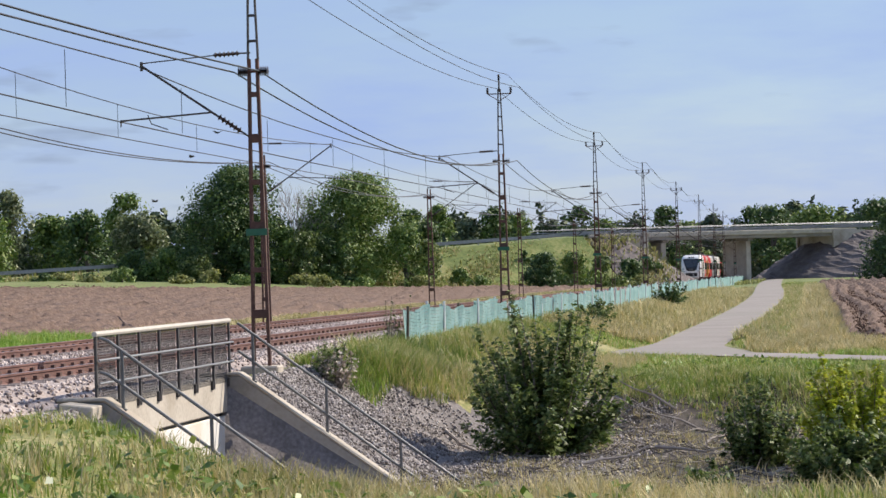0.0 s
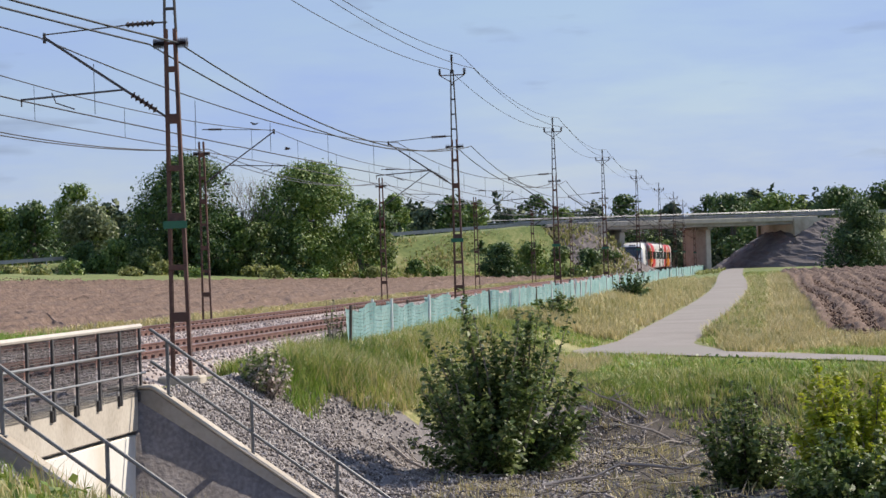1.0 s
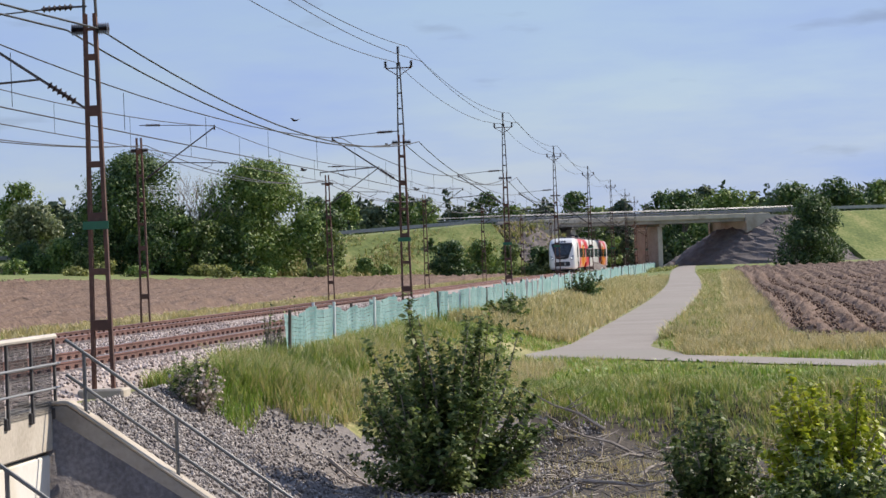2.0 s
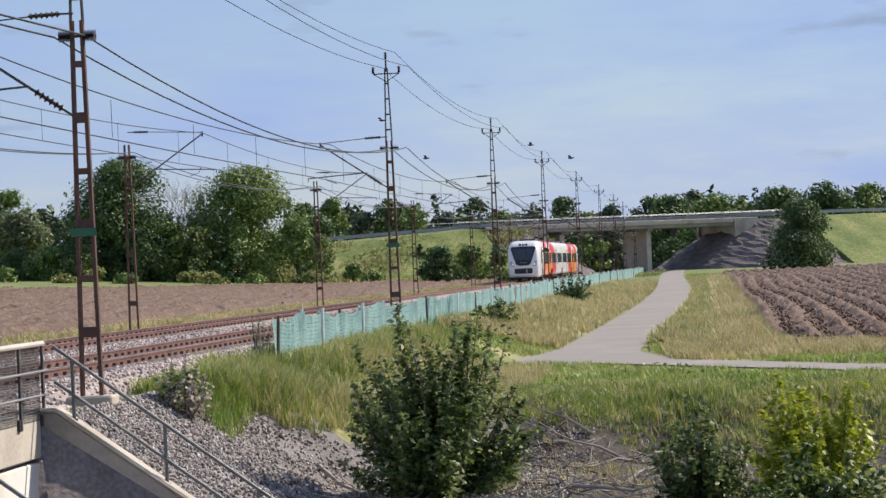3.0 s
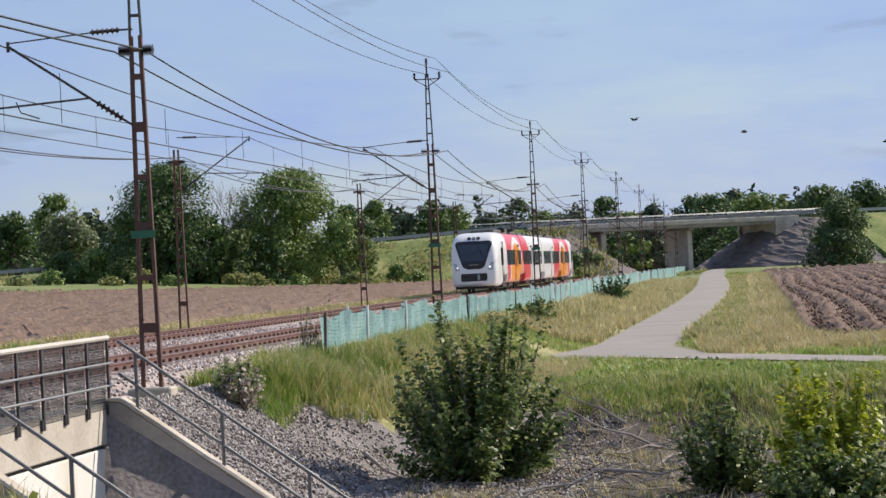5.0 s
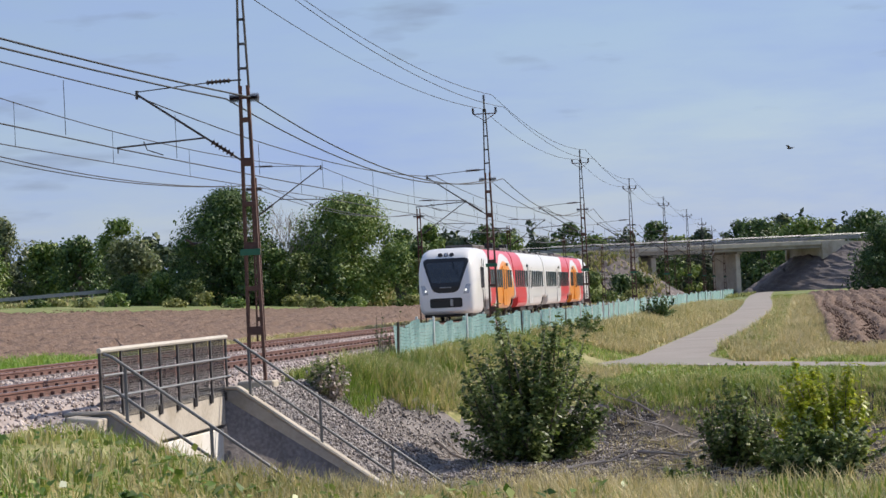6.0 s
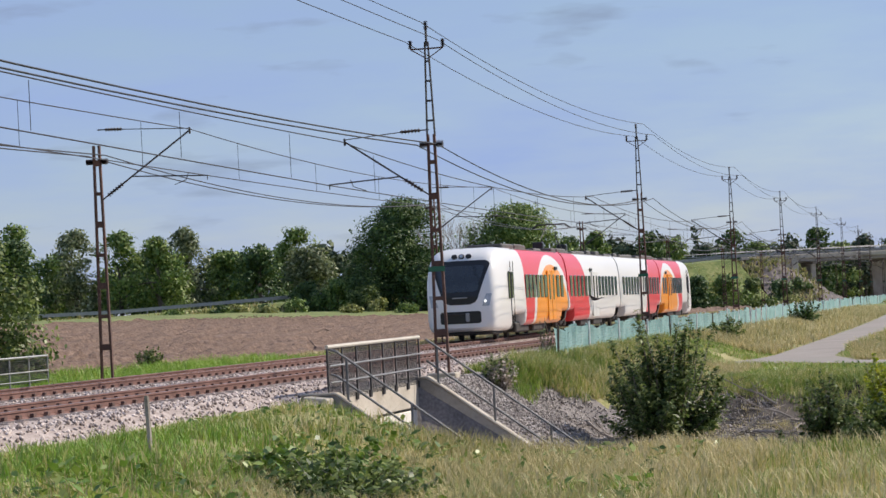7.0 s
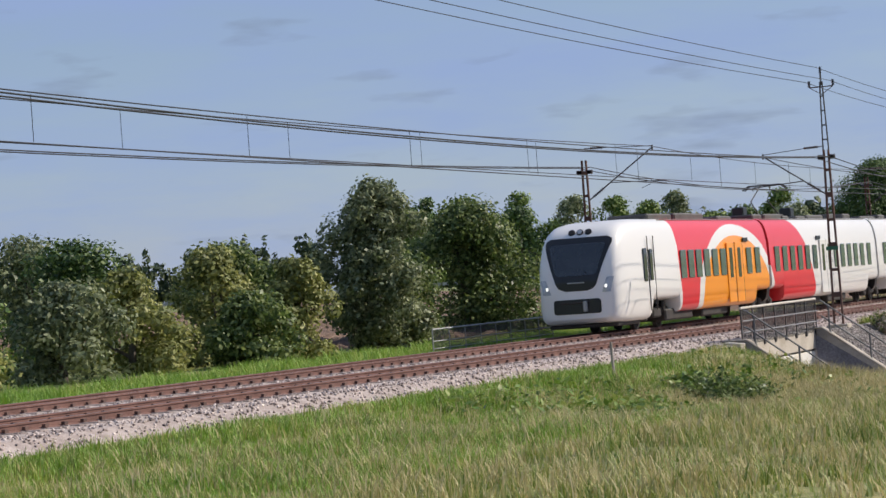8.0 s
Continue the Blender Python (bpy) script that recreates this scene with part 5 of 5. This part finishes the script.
guard_rail([(-130, 281.5, 2.0), (-92, 290, 2.05), (-60, 298.5, 2.1), (-38, 308.4, 2.95), (-12, 321.3, 4.0), (20, 337, 5.5)], "pale steel guard rail along the embankment road")
guard_rail([(53.6, 355.6, 5.7), (98, 381.6, 5.75), (150, 412, 5.8)], "pale steel guard rail on the far embankment")


# ---- train ----
CAR, TOTAL = 18.5, 74.0


def livery():
    """White paint with red fields and an orange arch in a white ring, mirrored about the train's middle."""
    m = bpy.data.materials.new("train_livery")
    m.use_nodes = True
    n, l = m.node_tree.nodes, m.node_tree.links
    b = n["Principled BSDF"]
    b.inputs["Roughness"].default_value, b.inputs["Coat Weight"].default_value, b.inputs["Coat Roughness"].default_value = 0.34, 0.35, 0.12
    sep = n.new("ShaderNodeSeparateXYZ")
    l.new(n.new("ShaderNodeTexCoord").outputs["Object"], sep.inputs[0])

    def op(kind, a, c, d=None):
        q = n.new("ShaderNodeMath")
        q.operation = kind
        for i, v in enumerate((a, c, d)):
            if v is None:
                continue
            if isinstance(v, (int, float)):
                q.inputs[i].default_value = v
            else:
                l.new(v, q.inputs[i])
        return q.outputs[0]

    y, z = sep.outputs[1], sep.outputs[2]
    u = op("MINIMUM", y, op("SUBTRACT", TOTAL, y))

    def inside(cy, cz, ry, rz):
        a = op("DIVIDE", op("SUBTRACT", u, cy), ry)
        c = op("DIVIDE", op("SUBTRACT", z, cz), rz)
        return op("LESS_THAN", op("ADD", op("MULTIPLY", a, a), op("MULTIPLY", c, c)), 1.0)

    red = op("MULTIPLY", op("GREATER_THAN", op("ADD", u, op("MULTIPLY", z, 0.12)), 6.9), inside(18.5, 0.0, 7.2, 4.7))
    red = op("MAXIMUM", red, op("MULTIPLY", op("GREATER_THAN", op("ADD", u, op("MULTIPLY", z, 0.12)), 6.9), op("LESS_THAN", u, 18.5)))
    ring, arch = inside(14.0, 0.75, 5.15, 2.9), inside(14.0, 0.7, 4.6, 2.5)
    noise_ = n.new("ShaderNodeTexNoise")
    noise_.inputs["Scale"].default_value, noise_.inputs["Detail"].default_value = 1.3, 6
    grime = n.new("ShaderNodeMapRange")
    grime.inputs[1].default_value, grime.inputs[2].default_value, grime.inputs[3].default_value, grime.inputs[4].default_value = 0.3, 0.8, 1.0, 0.88
    l.new(noise_.outputs[0], grime.inputs[0])
    col = None
    for mask, c in ((None, (0.80, 0.775, 0.735, 1)), (red, (0.76, 0.036, 0.044, 1)), (ring, (0.80, 0.78, 0.74, 1)), (arch, (0.93, 0.32, 0.012, 1))):
        if col is None:
            q = n.new("ShaderNodeRGB")
            q.outputs[0].default_value = c
            col = q.outputs[0]
            continue
        q = n.new("ShaderNodeMixRGB")
        q.inputs[2].default_value = c
        l.new(mask, q.inputs[0])
        l.new(col, q.inputs[1])
        col = q.outputs[0]
    q = n.new("ShaderNodeMixRGB")
    q.blend_type = "MULTIPLY"
    q.inputs[0].default_value = 1
    l.new(col, q.inputs[1])
    l.new(grime.outputs[0], q.inputs[2])
    l.new(q.outputs[0], b.inputs["Base Color"])
    return m


LIVERY = livery()
NOSE = ((0.0, 1.20, 0.55, 1.85), (0.08, 1.34, 0.47, 2.25), (0.22, 1.43, 0.41, 2.68), (0.42, 1.49, 0.37, 3.08), (0.68, 1.53, 0.35, 3.42), (1.0, 1.56, 0.34, 3.63), (1.5, 1.585, 0.33, 3.79), (2.3, 1.60, 0.33, 3.87), (3.2, 1.61, 0.33, 3.90))


def section(w, z0, z1, n=40):
    """A closed outline of the body: flat sides, rounded shoulders and a tucked-in foot."""
    out = []
    full = z1 > 3.895                       # behind the nose the waist keeps its height
    zc = 2.115 if full else (z0 + z1) / 2
    for i in range(n):
        a = 2 * math.pi * (i + 0.5) / n
        c, s = math.cos(a), math.sin(a)
        ex, ez = (0.28, 0.34) if s > 0 else (0.15, 0.20)
        x = math.copysign(abs(c) ** ex, c) * w
        z = zc + (abs(s) ** ez * (z1 - zc) if s > 0 else -abs(s) ** ez * (zc - z0))
        t = (z - 0.33) / 3.57 if full else (z - z0) / (z1 - z0)
        x *= 1 - 0.05 * max(0, 0.25 - t) / 0.25 - 0.10 * max(0, t - 0.62) / 0.38
        out.append((x, z))
    return out


def nose_dims(y):
    ys = [r[0] for r in NOSE]
    return [float(np.interp(y, ys, [r[k] for r in NOSE])) for k in (1, 2, 3)]


def nose_y(x, z):
    """How far back the nose's skin lies at x to the side and z up."""
    lo, hi = 0.0, 3.2
    for _ in range(26):
        y = (lo + hi) / 2
        w, z0, z1 = nose_dims(y)
        zc, h = (z0 + z1) / 2, (z1 - z0) / 2
        t = (z - z0) / (z1 - z0)
        k = w * (1 - 0.05 * max(0, 0.25 - t) / 0.25 - 0.10 * max(0, t - 0.62) / 0.38)
        ex, ez = (0.14, 0.17) if z > zc else (0.075, 0.10)
        f = (abs(x) / k) ** (1 / ex) + (abs(z - zc) / h) ** (1 / ez)
        lo, hi = (lo, y) if f < 1 else (y, hi)
    return (lo + hi) / 2


def shell(name, spans, parent, material, ends=True):
    m = Mesh()
    n = 40
    for y, w, z0, z1 in spans:
        m.v += [(x, y, z) for x, z in section(w, z0, z1, n)]
    for i in range(len(spans) - 1):
        for j in range(n):
            a, b = i * n + j, i * n + (j + 1) % n
            m.f.append((a, a + n, b + n, b))
            m.k.append(0)
    if ends:
        m.f += [tuple(range(n)), tuple(range((len(spans) - 1) * n + n - 1, (len(spans) - 1) * n - 1, -1))]
        m.k += [0, 0]
    ob = m.make(name, material, parent, smooth=True)
    bm = bmesh.new()
    bm.from_mesh(ob.data)
    bmesh.ops.recalc_face_normals(bm, faces=bm.faces)
    bm.to_mesh(ob.data)
    bm.free()
    ob.data.set_sharp_from_angle(angle=radians(40))
    return ob


def patch(name, outline, parent, material, label="", lift=0.012, back=0.05, res=(26, 22)):
    """A piece of skin on the nose: outline(v) gives the half-width's left and right at height z."""
    z0, z1, left, right = outline
    m = Mesh()
    nu, nv = res
    for j in range(nv + 1):
        z = z0 + (z1 - z0) * j / nv
        a, b = left(z), right(z)
        for i in range(nu + 1):
            x = a + (b - a) * i / nu
            y = nose_y(x, z)
            e = 0.02
            nx, nz = (nose_y(x + e, z) - nose_y(x - e, z)) / (2 * e), (nose_y(x, z + e) - nose_y(x, z - e)) / (2 * e)
            nn = Vector((nx, -1, nz)).normalized()
            m.v.append(tuple(Vector((x, y, z)) + nn * lift))
    for j in range(nv):
        for i in range(nu):
            q = j * (nu + 1) + i
            m.f.append((q, q + 1, q + nu + 2, q + nu + 1))
            m.k.append(0)
    ob = m.make(name, material, parent, label, smooth=True)
    return ob


def rounded(z, z0, z1, w0, w1, r):
    """The half-width of a shape from w0 below to w1 above, with rounded corners of radius r."""
    w = w0 + (w1 - w0) * (z - z0) / (z1 - z0)
    for e in (z - z0, z1 - z):
        if e < r:
            w -= r - math.sqrt(max(0, r * r - (r - e) ** 2))
    return w


def build_train():
    tr = empty("passenger_train", Matrix(), "white, red and orange four-car electric passenger train", "train")
    # bodies
    for i in range(4):
        y0, y1 = i * CAR + (0.0 if i == 0 else 0.18), (i + 1) * CAR - (0.0 if i == 3 else 0.18)
        spans = []
        if i == 0:
            spans = [tuple(r) for r in NOSE] + [(3.35, 1.61, 0.36, 3.9), (3.5, 1.61, 0.98, 3.9), (6.5, 1.61, 0.98, 3.9), (6.6, 1.61, 0.48, 3.9), (y1 - 1.9, 1.61, 0.48, 3.9), (y1 - 1.8, 1.61, 0.98, 3.9), (y1, 1.61, 0.98, 3.90)]
        elif i == 3:
            spans = [(y0, 1.61, 0.98, 3.9), (y0 + 1.8, 1.61, 0.98, 3.9), (y0 + 1.9, 1.61, 0.48, 3.9), (TOTAL - 6.6, 1.61, 0.48, 3.9), (TOTAL - 6.5, 1.61, 0.98, 3.9), (TOTAL - 3.5, 1.61, 0.98, 3.9), (TOTAL - 3.35, 1.61, 0.36, 3.9)] + [(TOTAL - r[0], r[1], r[2], r[3]) for r in NOSE[::-1]]
        else:
            spans = [(y0, 1.61, 0.98, 3.9), (y0 + 1.8, 1.61, 0.98, 3.9), (y0 + 1.9, 1.61, 0.48, 3.9), (y1 - 1.9, 1.61, 0.48, 3.9), (y1 - 1.8, 1.61, 0.98, 3.9), (y1, 1.61, 0.98, 3.9)]
        body = shell("car_body", spans, tr, LIVERY)
        u = lambda y: y if i < 2 else TOTAL - y
        wins = (7.1, 8.05, 9.0, 10.0, 11.05, 12.1, 15.6, 16.8) if i in (0, 3) else (19.7, 20.9, 22.1, 23.3, 24.5, 25.7, 29.3, 30.5, 31.7, 32.9, 34.1, 35.4)
        doors = (13.05, 14.15) if i in (0, 3) else (27.0, 28.0)
        for side in (-1, 1):
            for w in wins:
                g = Mesh()
                g.box((side * 1.612, u(w), 2.2), (0.03, 0.66, 1.02), None, 0.012)
                g.make("window", SIDEGLASS, body, "tall green-tinted window")
            for w in doors:
                g = Mesh()
                g.box((side * 1.618, u(w), 1.78), (0.035, 0.98, 2.3), None, 0.015)
                d = g.make("door", LIVERY, body)
                g = Mesh()
                g.box((side * 1.632, u(w), 2.15), (0.03, 0.40, 1.15), None, 0.012)
                g.make("pane", GLASS, body)
                g = Mesh()
                g.box((side * 1.61, u(w) + 0.52, 1.78), (0.04, 0.025, 2.3))
                g.make("door_gap", BLACK, body)
            g = Mesh()
            g.box((side * 1.60, u((wins[-1] + wins[-2]) / 2 - 1.0 if i in (0, 3) else 26.4), 3.02), (0.04, 0.7, 0.16), None, 0.01)
            g.make("side_display", BLACK, body, "dark destination display")
        # roof equipment
        rng = random.Random(20 + i)
        y = y0 + (5.6 if i == 0 else 1.0)
        while y < y1 - (5.8 if i == 3 else 1.4):
            ln = rng.uniform(1.0, 3.0)
            g = Mesh()
            hgt = rng.uniform(0.12, 0.27)
            g.box((rng.uniform(-0.15, 0.15), y + ln / 2, 3.82 + hgt / 2), (rng.uniform(1.1, 1.6), ln, hgt + 0.1), None, 0.06)
            g.make("roof_unit", ROOFM, body, "grey roof equipment box")
            y += ln + rng.uniform(0.3, 1.2)
        for x in (-1, 1):
            g = Mesh()
            g.tube([(x * 1.18, y0 + (5.6 if i == 0 else 0.3), 3.83), (x * 1.18, y1 - (5.6 if i == 3 else 0.3), 3.83)], 0.03, 5)
            g.make("roof_pipe", ROOFM, body)
    for i in (1, 2, 3):
        shell("gangway", [(i * CAR - 0.2, 1.5, 0.5, 3.78), (i * CAR + 0.2, 1.5, 0.5, 3.78)], tr, BLACK)["label"] = "black folding gangway between cars"
    # front and back faces
    for flip in (False, True):
        face = new("cab_front")
        face.parent = tr
        if flip:
            face.matrix_basis = Matrix.Translation((0, TOTAL, 0)) @ Matrix.Rotation(math.pi, 4, "Z")
        half = lambda z: rounded(z, 1.5, 3.32, 0.66, 1.28, 0.26)
        patch("mask", (1.5, 3.32, lambda z: -half(z), half), face, BLACK, "black windscreen surround", 0.012)
        pane = lambda z: rounded(z, 2.02, 3.1, 0.74, 1.04, 0.12)
        patch("windscreen", (2.02, 3.1, lambda z: -pane(z), pane), face, GLASS, "dark sloping windscreen", 0.03)
        low = lambda z: rounded(z, 0.72, 1.22, 0.86, 0.86, 0.1)
        patch("coupler_box", (0.72, 1.22, lambda z: -low(z), low), face, BLACK, "black coupler recess", 0.015)
        m = Mesh()
        m.box((0.3, nose_y(0.3, 0.97) - 0.06, 0.97), (0.16, 0.14, 0.36), None, 0.03)
        m.make("coupler", GALV, face)
        m = Mesh()
        m.box((-0.1, nose_y(0.1, 1.08) - 0.03, 1.1), (1.1, 0.06, 0.07), None, 0.02)
        m.make("grille_bar", UNDER, face)
        m = Mesh()
        m.box((0, nose_y(0, 1.78) - 0.045, 1.78), (0.62, 0.03, 0.05), None, 0.015)
        m.make("badge", GALV, face)
        for x in (-1, 1):
            c = 1.08
            lens = lambda z, s=x: (-(c + 0.16 + (z - 1.52) * 0.2) if s < 0 else c - 0.12 + (z - 1.52) * 0.35, -(c - 0.12 + (z - 1.52) * 0.35) if s < 0 else c + 0.16 + (z - 1.52) * 0.2)
            patch("headlight", (1.42, 1.92, lambda z: lens(z)[0], lambda z: lens(z)[1]), face, LAMPGLASS, "angled headlight lens", 0.014, res=(6, 6))
            m = Mesh()
            m.lathe((x * 1.07, nose_y(1.07, 1.62) + 0.01, 1.62), (x * 0.4, -1, 0), [(0, 0.06), (0.03, 0.06), (0.035, 0.02)], 10)
            m.make("lamp", GLOW if not flip else LAMPGLASS, face, "lit white lamp" if not flip else "lamp")
        for i, x in enumerate((-0.3, 0.0, 0.3)):
            m = Mesh()
            y = nose_y(x, 3.46)
            m.lathe((x, y + 0.06, 3.46), (0, -1, 0.7), [(0, 0.125), (0.09, 0.125), (0.10, 0.11)], 14)
            m.make("lamp_ring", BLACK, face)
            m = Mesh()
            m.lathe((x, y + 0.0, 3.50), (0, -1, 0.7), [(0, 0.085), (0.045, 0.085), (0.05, 0.05)], 12)
            m.make("top_lamp", LAMPGLASS if i == 1 else UNDER, face)
        m = Mesh()
        m.box((0, 1.6, 0.30), (2.5, 2.3, 0.16), None, 0.05)
        m.make("snow_plough", UNDER, face)
        for x in (-1, 1):
            m = Mesh()
            m.box((x * 1.6, 2.75, 2.25), (0.04, 0.34, 1.15), None, 0.02)
            m.make("cab_window", GLASS, face)
            m = Mesh()
            m.box((x * 1.61, 3.38, 2.25), (0.04, 0.3, 1.1), None, 0.02)
            m.make("door_window", GLASS, face)
            for y in (3.08, 3.75):
                m = Mesh()
                m.box((x * 1.605, y, 1.95), (0.03, 0.025, 2.6))
                m.make("door_seam", UNDER, face)
    # bogies
    bogie = None
    for y in (4.9, CAR, 2 * CAR, 3 * CAR, TOTAL - 4.9):
        b = new("bogie")
        b.parent = tr
        b.matrix_basis = Matrix.Translation((0, y, 0))
        for x in (-1, 1):
            m = Mesh()
            m.box((x * 1.02, 0, 0.62), (0.16, 3.1, 0.22), None, 0.05)
            m.box((x * 1.10, 0, 0.52), (0.22, 0.9, 0.32), None, 0.06)
            for q in (-1.25, 1.25):
                m.box((x * 1.08, q, 0.45), (0.24, 0.34, 0.36), None, 0.05)
                m.tube([(x * 1.1, q * 0.72, 0.5), (x * 1.1, q * 0.72, 0.95)], 0.11, 8)
            m.make("frame", UNDER, b)
            for q in (-1.25, 1.25):
                m = Mesh()
                m.lathe((x * 0.68, q, 0.42), (x, 0, 0), [(0, 0.45), (0.03, 0.45), (0.04, 0.42), (0.14, 0.42), (0.14, 0.36), (0.08, 0.34), (0.08, 0.12), (0.18, 0.10)], 18)
                m.make("wheel", UNDER, b)
    for i in range(4):
        for q in (0.36, 0.60):
            m = Mesh()
            m.box((0, i * CAR + CAR * q + 0.5, 0.42), (2.6, 3.2, 0.42), None, 0.06)
            m.make("underfloor_unit", UNDER, tr)
    # pantograph
    p = new("pantograph")
    p.parent = tr
    p.matrix_basis = Matrix.Translation((0, 24.0, 3.98))
    m = Mesh()
    m.box((0, 0, 0.08), (1.2, 1.6, 0.08), None, 0.02)
    for x in (-0.45, 0.45):
        m.tube([(x, 0.7, 0.1), (x * 0.8, -0.75, 0.72), (x * 0.5, 0.35, 1.36)], 0.03, 5)
    m.make("arm", DARKSTEEL, p)
    m = Mesh()
    for y in (0.15, 0.5):
        m.tube([(-0.95, y, 1.22), (-0.7, y, 1.40), (0.7, y, 1.40), (0.95, y, 1.22)], 0.03, 5)
    m.make("collector", DARKSTEEL, p)
    for y in (20.2, 27.5):
        m = Mesh()
        m.box((0, y, 4.2), (0.5, 0.6, 0.45), None, 0.05)
        m.make("roof_box", BLACK, tr)
    return tr


train = build_train()


# ---- birds ----
def build_bird():
    b = empty("bird", Matrix(), "black bird in flight", "bird", "birds")
    m = Mesh()
    m.lathe((0, -0.3, 0), (0, 1, 0), [(0, 0.01), (0.08, 0.05), (0.25, 0.09), (0.42, 0.06), (0.5, 0.045), (0.58, 0.01)], 7)
    m.make("body", BIRDM, b)
    for x in (-1, 1):
        w = Mesh()
        w.box((x * 0.3, 0, 0.06), (0.55, 0.22, 0.02), Matrix.Rotation(-x * 0.3, 4, "Y"), 0.005)
        w.make("wing", BIRDM, b)
    return b


birds = [build_bird()]
for _ in range(4):
    birds.append(copy_thing(birds[0], Matrix()))

build_tracks()


# ---- what moves ----
def motions():
    rows = []
    for t, s in ((0, 334), (1, 292), (2, 249.5), (3, 206.5), (4, 164), (5, 122.5), (6, 82), (7, 39.5), (8, -6)):
        a, b = at(s, TRACKS[1]), at(s + 60, TRACKS[1])
        m = Matrix.Translation(a) @ Matrix.Rotation(-math.atan2(b.x - a.x, b.y - a.y), 4, "Z") @ Matrix.Rotation(math.atan2(b.z - a.z, 60), 4, "X")
        rows.append((t, m))
    walk(train, rows)
    flights = [((8, 210, 12.5), (16, 205, 12)), ((13, 215, 10), (24, 212, 10.5)), ((23, 222, 10.5), (36, 220, 10)), ((27, 222, 10.6), (41, 216, 12.6)), ((-42, 150, 12), (-30, 140, 9))]
    for b, (p, q) in zip(birds, flights):
        p, q = Vector(p), Vector(q)
        d = q - p
        yaw = -math.degrees(math.atan2(d.x, d.y))
        pts = []
        for t in (0, 2, 3.5, 4.5, 6, 8):
            c = p + d * ((t - 3.5) / 1.0)
            pts.append((t, pose(c.x, c.y, c.z + 0.4 * math.sin(t * 2), 0, 10 * math.sin(t * 3), yaw)))
        walk(b, pts)


motions()
